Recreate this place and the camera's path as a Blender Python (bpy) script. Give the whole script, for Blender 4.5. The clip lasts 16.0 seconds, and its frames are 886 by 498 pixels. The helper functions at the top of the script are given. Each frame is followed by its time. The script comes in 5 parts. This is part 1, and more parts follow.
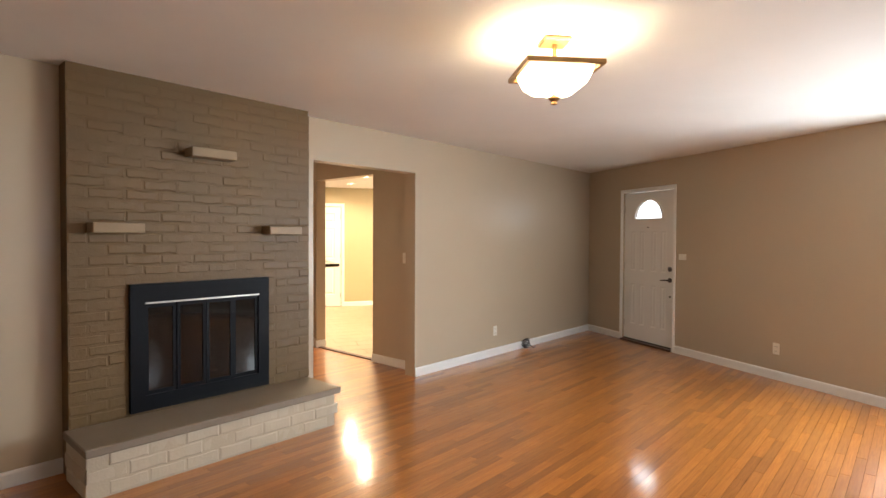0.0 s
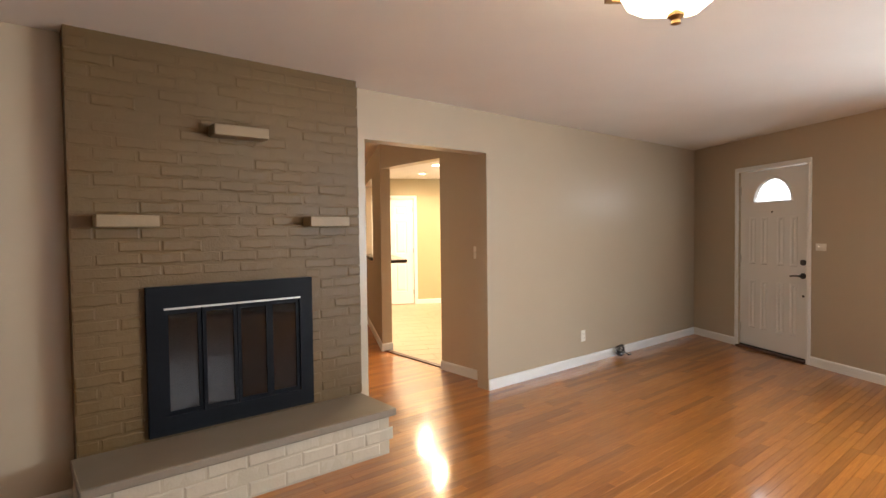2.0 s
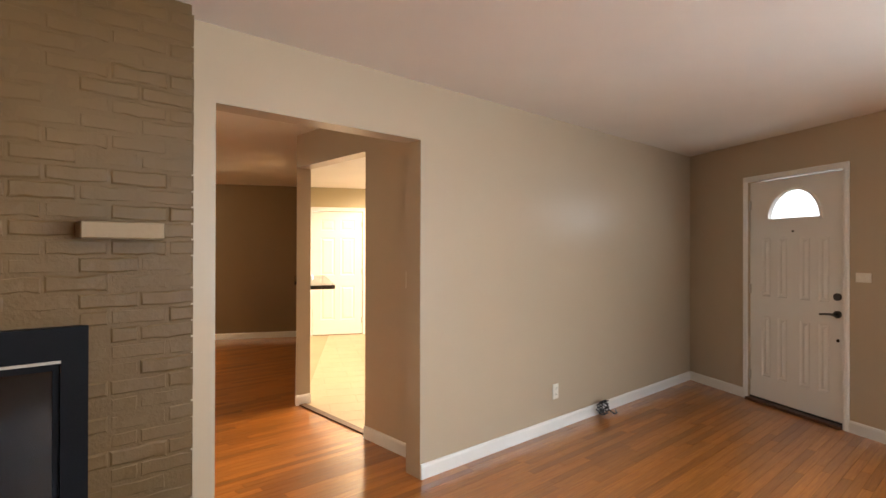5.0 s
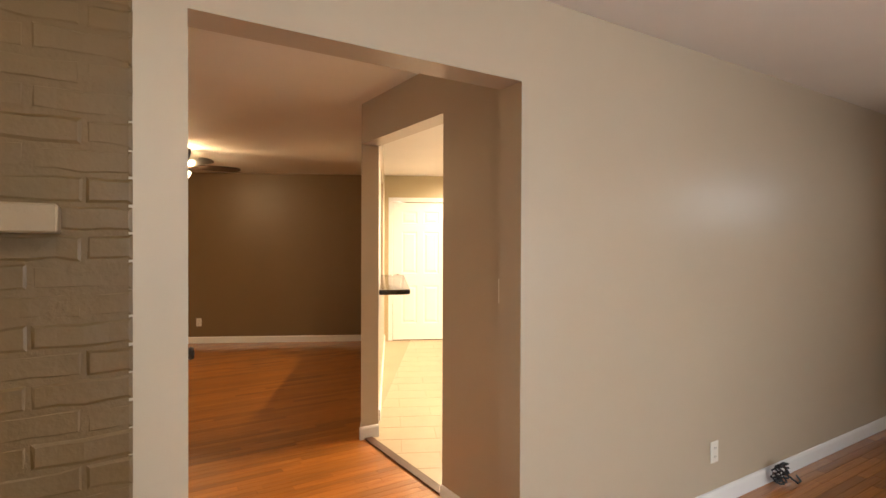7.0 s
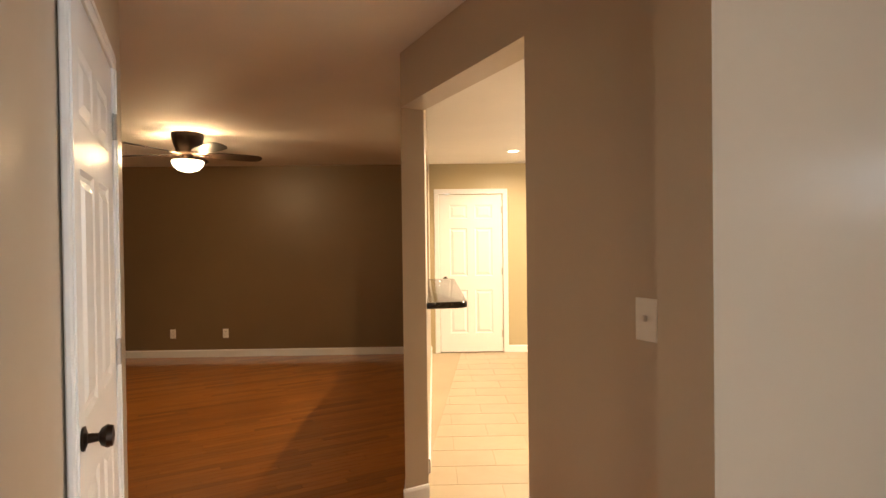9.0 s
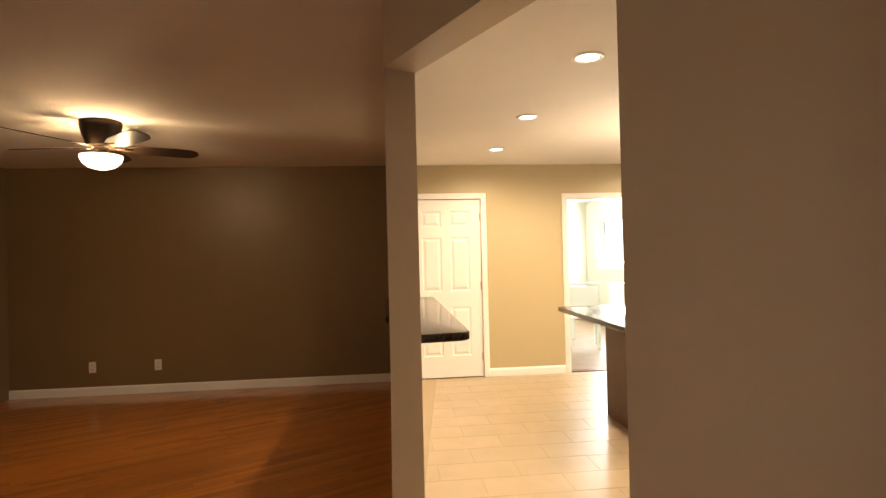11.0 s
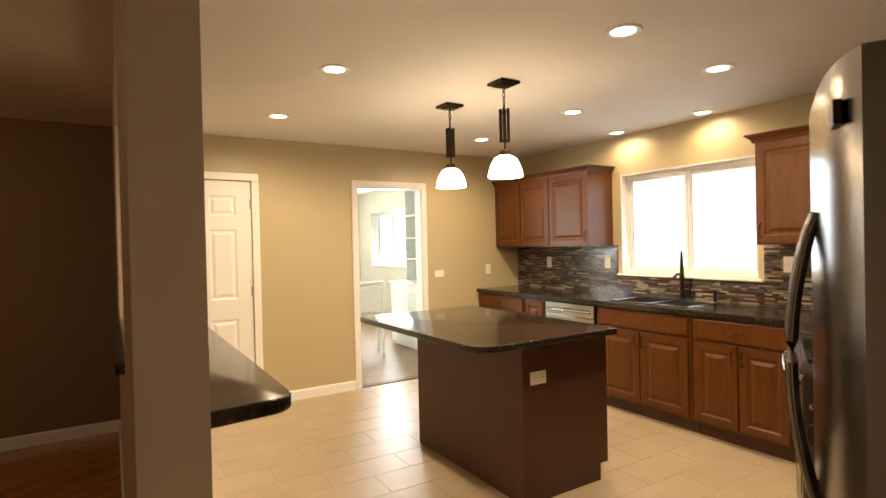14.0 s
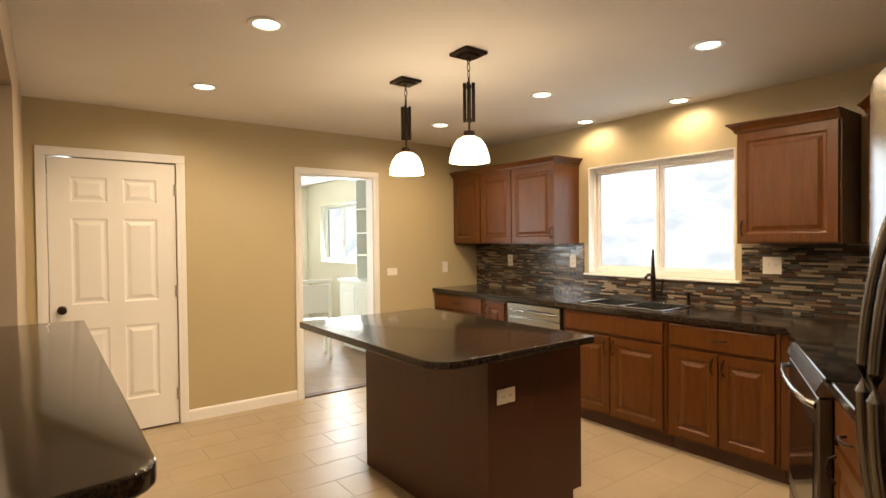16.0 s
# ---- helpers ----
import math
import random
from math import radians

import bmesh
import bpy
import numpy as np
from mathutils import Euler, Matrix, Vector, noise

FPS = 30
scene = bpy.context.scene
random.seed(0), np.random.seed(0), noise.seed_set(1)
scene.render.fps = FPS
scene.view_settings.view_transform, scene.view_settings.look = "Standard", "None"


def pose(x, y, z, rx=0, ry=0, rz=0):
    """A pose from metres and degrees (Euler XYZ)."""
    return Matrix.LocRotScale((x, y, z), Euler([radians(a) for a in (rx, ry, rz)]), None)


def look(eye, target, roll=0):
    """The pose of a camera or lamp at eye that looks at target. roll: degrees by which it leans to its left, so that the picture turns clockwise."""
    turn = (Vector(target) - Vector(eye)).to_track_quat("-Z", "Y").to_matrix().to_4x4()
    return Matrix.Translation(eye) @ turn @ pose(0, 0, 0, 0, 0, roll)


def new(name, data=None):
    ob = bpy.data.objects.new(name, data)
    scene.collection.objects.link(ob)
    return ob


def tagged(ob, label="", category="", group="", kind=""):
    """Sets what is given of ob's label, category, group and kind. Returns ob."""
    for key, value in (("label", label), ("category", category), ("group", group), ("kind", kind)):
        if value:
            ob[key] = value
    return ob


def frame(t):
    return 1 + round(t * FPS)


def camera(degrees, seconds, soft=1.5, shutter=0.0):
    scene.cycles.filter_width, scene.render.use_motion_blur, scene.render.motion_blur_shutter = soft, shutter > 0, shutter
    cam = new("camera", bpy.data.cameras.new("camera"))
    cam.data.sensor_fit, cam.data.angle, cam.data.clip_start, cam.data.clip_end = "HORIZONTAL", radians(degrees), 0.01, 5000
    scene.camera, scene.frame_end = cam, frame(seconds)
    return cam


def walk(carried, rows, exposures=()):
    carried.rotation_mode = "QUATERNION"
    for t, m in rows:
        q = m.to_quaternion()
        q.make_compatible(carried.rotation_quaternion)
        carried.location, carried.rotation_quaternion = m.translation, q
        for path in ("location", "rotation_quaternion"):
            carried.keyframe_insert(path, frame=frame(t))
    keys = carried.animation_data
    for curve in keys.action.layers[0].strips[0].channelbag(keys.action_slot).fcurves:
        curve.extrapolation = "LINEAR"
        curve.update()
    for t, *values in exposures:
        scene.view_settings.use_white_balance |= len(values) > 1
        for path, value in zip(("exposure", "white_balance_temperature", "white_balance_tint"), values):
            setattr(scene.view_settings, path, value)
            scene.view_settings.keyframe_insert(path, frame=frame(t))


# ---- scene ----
cam = camera(79.3, 16.0)
PATH = [
    (0, (0.515, 1.215, 1.43), (2.008, 2.546, 1.387), 0.3),
    (0.5, (0.564, 1.259, 1.422), (2.004, 2.647, 1.379), -0.0),
    (1, (0.726, 1.428, 1.413), (2.119, 2.861, 1.359), -0.2),
    (1.5, (0.908, 1.588, 1.413), (2.247, 3.072, 1.349), -0.4),
    (2, (1.117, 1.698, 1.403), (2.391, 3.238, 1.339), -0.7),
    (2.5, (1.369, 1.793, 1.42), (2.592, 3.374, 1.354), -1.1),
    (3, (1.519, 1.855, 1.403), (2.834, 3.361, 1.356), -1.4),
    (5.5, (2.468, 2.758, 1.408), (3.798, 4.252, 1.427), 0.5),
    (6, (2.614, 2.986, 1.413), (3.877, 4.537, 1.423), 0.6),
    (6.5, (2.783, 3.2, 1.411), (3.964, 4.813, 1.405), 0.3),
    (7, (2.963, 3.401, 1.425), (4.04, 5.086, 1.408), 0.2),
    (7.5, (3.101, 3.641, 1.403), (4.118, 5.362, 1.378), 0.1),
    (8, (3.229, 3.916, 1.42), (4.186, 5.672, 1.376), -0.4),
    (8.2, (3.268, 4.005, 1.414), (4.202, 5.774, 1.376), -0.5),
    (10.5, (3.573, 4.96, 1.424), (4.595, 6.679, 1.437), -1.4),
    (11, (3.619, 5.146, 1.422), (4.701, 6.828, 1.441), -1.4),
    (11.5, (3.672, 5.346, 1.425), (4.816, 6.986, 1.443), -1.3),
    (12, (3.738, 5.505, 1.429), (4.977, 7.075, 1.438), -1.1),
    (12.5, (3.785, 5.693, 1.439), (5.154, 7.151, 1.441), -0.8),
    (13, (3.848, 5.842, 1.451), (5.361, 7.149, 1.444), -1.1),
    (13.5, (3.948, 5.964, 1.44), (5.586, 7.112, 1.426), -1.5),
    (14, (4.073, 6.105, 1.443), (5.784, 7.141, 1.423), -1.3),
    (14.5, (4.188, 6.176, 1.444), (5.915, 7.184, 1.42), -1.1),
    (15, (4.287, 6.217, 1.436), (6.024, 7.207, 1.408), -1.1),
    (15.5, (4.395, 6.286, 1.439), (6.159, 7.229, 1.405), -0.9),
    (16, (4.473, 6.343, 1.432), (6.266, 7.228, 1.397), -0.6),
]
walk(cam, [(t, look(eye, target, roll)) for t, eye, target, roll in PATH],
     [(0, 0.3), (6.5, 0.3), (8.2, 0.1), (10.3, -0.25), (12.0, -0.5), (13.5, -0.78), (16, -1.14)])
# ---- body ----

scene.view_settings.exposure = 0.0

# ---------------------------------------------------------------- plan
# Living wing: world axes. Kitchen wing: turned 27 degrees clockwise.
CEIL = 2.44
YA, YB = 5.052, 5.192          # dividing wall, living face and back face
XB, XB2 = 4.556, 4.695         # short hall wall
PHI = 27.0
K = Matrix.Rotation(radians(-PHI), 4, "Z")
I4 = Matrix.Identity(4)
KW = 5.045                   # long front wall: entry, kitchen window, back room window
KN = 12.315                   # kitchen and dining end wall
KC0, KC1 = 0.887, 1.003        # wall between dining and kitchen
KD = -3.13                   # dining side wall


def kw(x, y, z=0.0):
    return K @ Vector((x, y, z))


# ---------------------------------------------------------------- light
world = bpy.data.worlds.new("sky")
scene.world = world
world.use_nodes = True
wn = world.node_tree
sky = wn.nodes.new("ShaderNodeTexSky")
sky.sky_type = "NISHITA"
sky.sun_disc = False
sky.sun_elevation, sky.sun_rotation = radians(38), radians(215)
wn.links.new(sky.outputs[0], wn.nodes["Background"].inputs[0])
wn.nodes["Background"].inputs[1].default_value = 0.15
sun = new("sun", bpy.data.lights.new("sun", "SUN"))
sun.data.energy, sun.data.angle, sun.data.color = 0.8, radians(12), (1.0, 0.95, 0.88)
sun.matrix_basis = look((0, 0, 20), (11, 16, 0))


def area_lamp(name, m, w, h, watts, color):
    ob = new(name, bpy.data.lights.new(name, "AREA"))
    ob.data.shape, ob.data.size, ob.data.size_y = "RECTANGLE", w, h
    ob.data.energy, ob.data.color = watts, color
    ob.matrix_basis = m
    return ob


def point_lamp(name, p, watts, color, r=0.05):
    ob = new(name, bpy.data.lights.new(name, "POINT"))
    ob.data.energy, ob.data.color, ob.data.shadow_soft_size = watts, color, r
    ob.location = p
    return ob


DAY = (0.82, 0.93, 1.0)
WARM = (1.0, 0.66, 0.33)
WARM2 = (1.0, 0.735, 0.46)
area_lamp("living_window_daylight", look(kw(KW + 0.03, 3.05, 1.28), kw(1.0, 3.7, 0.45)), 2.05, 1.1, 104, DAY)
area_lamp("south_window_daylight", look((3.2, -1.72, 1.4), (4.0, 3.0, 1.0)), 2.2, 1.3, 7, DAY)
area_lamp("door_light_daylight", look(kw(KW - 0.02, 6.993, 1.80), kw(2.0, 7.3, 1.2)), 0.44, 0.2, 1.2, DAY)
area_lamp("kitchen_window_daylight", look(kw(KW + 0.05, 10.12, 1.6), kw(2.0, 10.1, 1.3)), 1.2, 0.85, 14, DAY)
# fill lamp added out of sight to brighten the back room's built-in
area_lamp("back_room_west_fill", look(kw(1.34, 14.0, 1.5), kw(4.5, 13.2, 1.1)), 1.3, 1.1, 130, (0.97, 1.0, 0.97))
area_lamp("back_room_daylight", look(kw(KW + 0.05, 15.9, 1.6), kw(2.0, 15.7, 1.2)), 1.2, 0.95, 250, (0.97, 1.0, 0.97))

# ---------------------------------------------------------------- materials


def material(name, base=(0.5, 0.5, 0.5), rough=0.5, metal=0.0, spec=0.5, emit=None, power=0.0):
    m = bpy.data.materials.new(name)
    m.use_nodes = True
    b = m.node_tree.nodes["Principled BSDF"]
    b.inputs["Base Color"].default_value = (*base, 1)
    b.inputs["Roughness"].default_value = rough
    b.inputs["Metallic"].default_value = metal
    b.inputs["Specular IOR Level"].default_value = spec
    if emit:
        b.inputs["Emission Color"].default_value = (*emit, 1)
        b.inputs["Emission Strength"].default_value = power
    return m


def node(m, kind, **values):
    n = m.node_tree.nodes.new(kind)
    for k, v in values.items():
        n.inputs[k].default_value = v
    return n


def link(m, a, b):
    m.node_tree.links.new(a, b)


def shader(m):
    return m.node_tree.nodes["Principled BSDF"]


def coords(m, scale, kind="Object"):
    tc = node(m, "ShaderNodeTexCoord")
    mp = node(m, "ShaderNodeMapping")
    mp.inputs["Scale"].default_value = scale
    link(m, tc.outputs[kind], mp.inputs["Vector"])
    return mp.outputs["Vector"]


def place(m, scale):
    g = node(m, "ShaderNodeNewGeometry")
    mp = node(m, "ShaderNodeMapping")
    mp.inputs["Scale"].default_value = scale
    link(m, g.outputs["Position"], mp.inputs["Vector"])
    return mp.outputs["Vector"]


def ramp(m, fac, stops):
    r = node(m, "ShaderNodeValToRGB")
    e = r.color_ramp.elements
    while len(e) < len(stops):
        e.new(0.5)
    for el, (p, c) in zip(e, stops):
        el.position, el.color = p, (*c, 1)
    link(m, fac, r.inputs[0])
    return r.outputs[0]


def mixed(m, fac, a, b, mode="MIX"):
    n = m.node_tree.nodes.new("ShaderNodeMix")
    n.data_type, n.blend_type = "RGBA", mode
    for sock, v in ((n.inputs[0], fac), (n.inputs[6], a), (n.inputs[7], b)):
        if isinstance(v, (int, float)):
            sock.default_value = v
        elif isinstance(v, tuple):
            sock.default_value = (*v, 1)
        else:
            link(m, v, sock)
    return n.outputs[2]


def span(m, v, lo, hi):
    n = node(m, "ShaderNodeMapRange")
    n.inputs["To Min"].default_value, n.inputs["To Max"].default_value = lo, hi
    link(m, v, n.inputs["Value"])
    return n.outputs[0]


def noise_of(m, vec, scale, detail=4.0, rough=0.55, distort=0.0):
    n = node(m, "ShaderNodeTexNoise", Scale=scale, Detail=detail, Roughness=rough, Distortion=distort)
    link(m, vec, n.inputs["Vector"])
    return n.outputs["Fac"]


def relief(m, height, strength=0.2, distance=0.004):
    b = node(m, "ShaderNodeBump", Strength=strength, Distance=distance)
    link(m, height, b.inputs["Height"])
    link(m, b.outputs[0], shader(m).inputs["Normal"])


def surface(m, color=None, rough=None):
    if color is not None:
        link(m, color, shader(m).inputs["Base Color"])
    if rough is not None:
        link(m, rough, shader(m).inputs["Roughness"])


def painted(name, base, rough=0.45, grain=160.0, bump=0.10, vary=0.06, spec=0.5):
    m = material(name, base, rough, spec=spec)
    v = place(m, (1, 1, 1))
    big = noise_of(m, v, 1.3, 5.0)
    lo = tuple(c * (1 - vary) for c in base)
    hi = tuple(min(1, c * (1 + vary)) for c in base)
    surface(m, ramp(m, big, ((0.3, lo), (0.7, hi))), span(m, noise_of(m, v, 7.0, 3.0), max(rough - 0.05, 0.285), rough + 0.06))
    relief(m, noise_of(m, v, grain, 2.0), bump, 0.002)
    return m


def random_of(m):
    o, g = node(m, "ShaderNodeObjectInfo"), node(m, "ShaderNodeNewGeometry")
    a = node(m, "ShaderNodeMath")
    a.operation = "ADD"
    link(m, o.outputs["Random"], a.inputs[0])
    link(m, g.outputs["Random Per Island"], a.inputs[1])
    f = node(m, "ShaderNodeMath")
    f.operation = "FRACT"
    link(m, a.outputs[0], f.inputs[0])
    return f.outputs[0]


def wooden(name, dark, mid, light, rough, stretch, vary=True, grain=1.0, bump=0.05, coat=0.0, pieces=0.6):
    """Wood with its grain along the axis whose stretch is small; pieces differ in tone."""
    m = material(name, mid, rough)
    v = place(m, stretch)
    fine = noise_of(m, v, 9.0 * grain, 6.0, 0.62, 0.6)
    c = ramp(m, fine, ((0.28, dark), (0.5, mid), (0.74, light)))
    if vary:
        r = random_of(m)
        tone = ramp(m, r, ((0.0, (1 - pieces * 0.85, 1 - pieces * 1.08, 1 - pieces * 1.2)), (0.5, (1.0, 0.97, 0.94)), (1.0, (1 + pieces * 0.55, 1 + pieces * 0.5, 1 + pieces * 0.36))))
        c = mixed(m, 1.0, c, tone, "MULTIPLY")
    surface(m, c, span(m, noise_of(m, place(m, (1, 1, 1)), 4.0, 4.0), rough - 0.05, rough + 0.09))
    if bump:
        relief(m, fine, bump, 0.001)
    shader(m).inputs["Coat Weight"].default_value = coat
    shader(m).inputs["Coat Roughness"].default_value = 0.12
    return m


WALL = painted("taupe wall paint", (0.47, 0.385, 0.282), 0.35, 190, 0.08, 0.015)
# close to WALL with less blue, so the kitchen walls come out more golden
KITCHEN = painted("warm beige kitchen wall paint", (0.47, 0.395, 0.240), 0.35, 190, 0.08, 0.015)
# dining walls take a much darker base colour than WALL
DINING = painted("dark brown dining wall paint", (0.20, 0.135, 0.07), 0.42, 190, 0.12, 0.04)
CEILING = painted("white ceiling paint", (0.76, 0.73, 0.69), 0.75, 60, 0.22, 0.03, 0.3)
TRIM = painted("white gloss trim paint", (0.80, 0.79, 0.77), 0.32, 220, 0.04, 0.03)
DOORPAINT = painted("white door paint", (0.78, 0.77, 0.75), 0.36, 200, 0.05, 0.02)
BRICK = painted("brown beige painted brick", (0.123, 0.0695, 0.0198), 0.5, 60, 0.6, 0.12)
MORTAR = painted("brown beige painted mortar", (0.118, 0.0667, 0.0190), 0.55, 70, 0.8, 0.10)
# about twice as light a base colour as BRICK, for the ledges
LEDGE = painted("lighter painted ledge brick", (0.26, 0.185, 0.105), 0.5, 60, 0.6, 0.08)
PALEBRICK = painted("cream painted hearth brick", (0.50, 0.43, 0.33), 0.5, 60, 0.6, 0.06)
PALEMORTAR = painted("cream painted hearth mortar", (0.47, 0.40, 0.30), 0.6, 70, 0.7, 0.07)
HEARTH = painted("taupe hearth paint", (0.23, 0.185, 0.14), 0.5, 40, 0.25, 0.10)
OAK = wooden("varnished oak strip floor", (0.31, 0.098, 0.014), (0.41, 0.145, 0.022), (0.50, 0.20, 0.035), 0.34, (0.5, 9, 9), True, 1.0, 0.0, 1.0, 0.36)
SUBFLOOR = material("dark floor joint", (0.22, 0.07, 0.014), 0.5)
BACKOAK = wooden("brown wood floor", (0.10, 0.06, 0.035), (0.17, 0.11, 0.07), (0.24, 0.16, 0.10), 0.45, (6, 0.5, 6))
CHERRY = wooden("cherry stained maple", (0.064, 0.0195, 0.0026), (0.088, 0.0280, 0.0038), (0.114, 0.038, 0.0054), 0.34, (7, 7, 0.7), False, 0.7, 0.02, 0.0)
shader(CHERRY).inputs["Specular IOR Level"].default_value = 0.35
ESPRESSO = wooden("dark stained island panel", (0.054, 0.016, 0.005), (0.064, 0.0195, 0.006), (0.074, 0.0235, 0.007), 0.45, (7, 7, 0.6), False, 0.7, 0.01, 0.0)
BLACK = painted("black iron paint", (0.005, 0.006, 0.009), 0.5, 120, 0.15, 0.2, 0.12)
# near-black base colour for the inside of the firebox
DARKLINING = painted("dark firebrick", (0.012, 0.008, 0.006), 0.9, 40, 0.6, 0.3)
BRONZE = material("oil rubbed bronze", (0.035, 0.022, 0.015), 0.38, 0.85)
BRASS = material("antique brass", (0.32, 0.20, 0.09), 0.35, 0.9)
NICKEL = material("satin nickel", (0.50, 0.47, 0.43), 0.32, 1.0)
PLATE = painted("ivory switch plate", (0.78, 0.75, 0.68), 0.35, 200, 0.02, 0.01)
SLOT = material("dark slot", (0.02, 0.02, 0.02), 0.6)
RUBBER = material("black cable rubber", (0.012, 0.012, 0.013), 0.5)


def make_tile():
    m = material("beige porcelain floor tile", (0.6, 0.5, 0.36), 0.33)
    v = place(m, (1, 1, 1))
    c = ramp(m, noise_of(m, v, 3.2, 7.0, 0.6, 0.4), ((0.25, (0.40, 0.322, 0.212)), (0.75, (0.47, 0.382, 0.262))))
    c = mixed(m, 1.0, c, ramp(m, random_of(m), ((0, (0.96, 0.955, 0.95)), (1, (1.03, 1.02, 1.01)))), "MULTIPLY")
    surface(m, c, span(m, noise_of(m, v, 9.0, 3.0), 0.29, 0.42))
    relief(m, noise_of(m, v, 45.0, 3.0), 0.05, 0.002)
    return m


def make_granite():
    m = material("dark brown polished granite", (0.05, 0.035, 0.025), 0.12)
    v = place(m, (1, 1, 1))
    vo = node(m, "ShaderNodeTexVoronoi", Scale=140.0)
    link(m, v, vo.inputs["Vector"])
    c = ramp(m, noise_of(m, v, 60.0, 8.0, 0.75), ((0.34, (0.007, 0.0055, 0.0045)), (0.5, (0.022, 0.016, 0.011)), (0.66, (0.055, 0.041, 0.029)), (0.78, (0.13, 0.105, 0.078))))
    c = mixed(m, 0.35, c, ramp(m, vo.outputs["Distance"], ((0.0, (0.06, 0.045, 0.033)), (0.35, (0.014, 0.010, 0.007)))))
    surface(m, c, span(m, noise_of(m, v, 20.0, 3.0), 0.08, 0.17))
    return m


def make_steel(name, base, rough, stretch):
    m = material(name, base, rough, 1.0)
    v = place(m, stretch)
    surface(m, None, span(m, noise_of(m, v, 60.0, 3.0), rough - 0.03, rough + 0.04))
    return m


def make_mosaic():
    m = material("glass and stone strip mosaic", (0.1, 0.08, 0.07), 0.2)
    r = random_of(m)
    c = ramp(m, r, ((0.0, (0.018, 0.015, 0.013)), (0.24, (0.085, 0.034, 0.018)), (0.40, (0.07, 0.085, 0.085)), (0.56, (0.22, 0.16, 0.105)), (0.72, (0.03, 0.03, 0.032)), (0.86, (0.36, 0.29, 0.20))))
    for el in m.node_tree.nodes:
        if el.bl_idname == "ShaderNodeValToRGB":
            el.color_ramp.interpolation = "CONSTANT"
    v = place(m, (1, 1, 1))
    c = mixed(m, 0.25, c, ramp(m, noise_of(m, v, 60.0, 5.0), ((0.3, (0.02, 0.016, 0.014)), (0.8, (0.18, 0.14, 0.11)))))
    surface(m, c, span(m, r, 0.08, 0.4))
    return m


TILE = make_tile()
GROUT = painted("beige grout", (0.425, 0.346, 0.233), 0.8, 90, 0.3, 0.06)
GRANITE = make_granite()
STEEL = make_steel("brushed stainless steel", (0.42, 0.42, 0.41), 0.23, (1, 1, 12))
DARKSTEEL = make_steel("dark stainless steel", (0.15, 0.14, 0.13), 0.30, (1, 1, 12))
FRIDGE = make_steel("smoky stainless steel", (0.16, 0.145, 0.13), 0.22, (1, 1, 12))
MOSAIC = make_mosaic()
MGROUT = material("dark mosaic grout", (0.07, 0.06, 0.05), 0.8)
ENAMEL = painted("dark grey appliance enamel", (0.022, 0.020, 0.019), 0.4, 120, 0.1, 0.1)
BLACKGLASS = material("black ceramic glass", (0.008, 0.008, 0.009), 0.06)
GLASSY = material("clear window glass", (1, 1, 1), 0.0)
shader(GLASSY).inputs["Transmission Weight"].default_value = 1.0
shader(GLASSY).inputs["IOR"].default_value = 1.02
# near-black opaque panes; nothing behind them shows through
FIREGLASS = material("opaque dark firebox glass", (0.010, 0.009, 0.009), 0.06, spec=0.4)
SHADE = material("frosted lamp glass", (0.9, 0.84, 0.72), 0.5, emit=(1.0, 0.78, 0.50), power=6.0)
SHADE2 = material("white pendant glass", (0.95, 0.9, 0.8), 0.4, emit=(1.0, 0.84, 0.60), power=9.0)
BULB = material("recessed lamp lens", (1, 0.95, 0.85), 0.5, emit=(1.0, 0.82, 0.55), power=22.0)
FANBLADE = wooden("dark walnut fan blade", (0.012, 0.007, 0.005), (0.022, 0.012, 0.008), (0.035, 0.02, 0.012), 0.4, (4, 4, 4), False)
BACKWALL = painted("pale green grey wall paint", (0.62, 0.60, 0.49), 0.5, 190, 0.1, 0.03)
BACKWHITE = painted("white built-in paint", (0.78, 0.80, 0.74), 0.4, 200, 0.04, 0.02)
GROUND = painted("lawn and gravel", (0.16, 0.17, 0.10), 0.9, 20, 0.5, 0.3)
HAZE = material("overcast daylight haze", (0.8, 0.8, 0.8), 0.9, emit=(0.95, 0.98, 1.0), power=3.0)
haze_v = place(HAZE, (1, 1, 2.2))
link(HAZE, ramp(HAZE, noise_of(HAZE, haze_v, 0.55, 6.0, 0.6), ((0.40, (0.52, 0.55, 0.58)), (0.50, (0.8, 0.84, 0.9)), (0.62, (0.95, 0.98, 1.0)))), shader(HAZE).inputs["Emission Color"])
GUNMETAL = material("dark nickel", (0.10, 0.09, 0.085), 0.3, 0.9)

# ---------------------------------------------------------------- builders
BASE = {}


def box(bm, x0, x1, y0, y1, z0, z1, bevel=0.0, seg=1, m=None):
    mat = Matrix.Translation(((x0 + x1) / 2, (y0 + y1) / 2, (z0 + z1) / 2)) @ Matrix.Diagonal((abs(x1 - x0), abs(y1 - y0), abs(z1 - z0), 1))
    if m is not None:
        mat = m @ mat
    vs = bmesh.ops.create_cube(bm, size=1, matrix=mat)["verts"]
    if bevel:
        es = list({e for v in vs for e in v.link_edges})
        bmesh.ops.bevel(bm, geom=es, offset=bevel, segments=seg, affect="EDGES", profile=0.5)


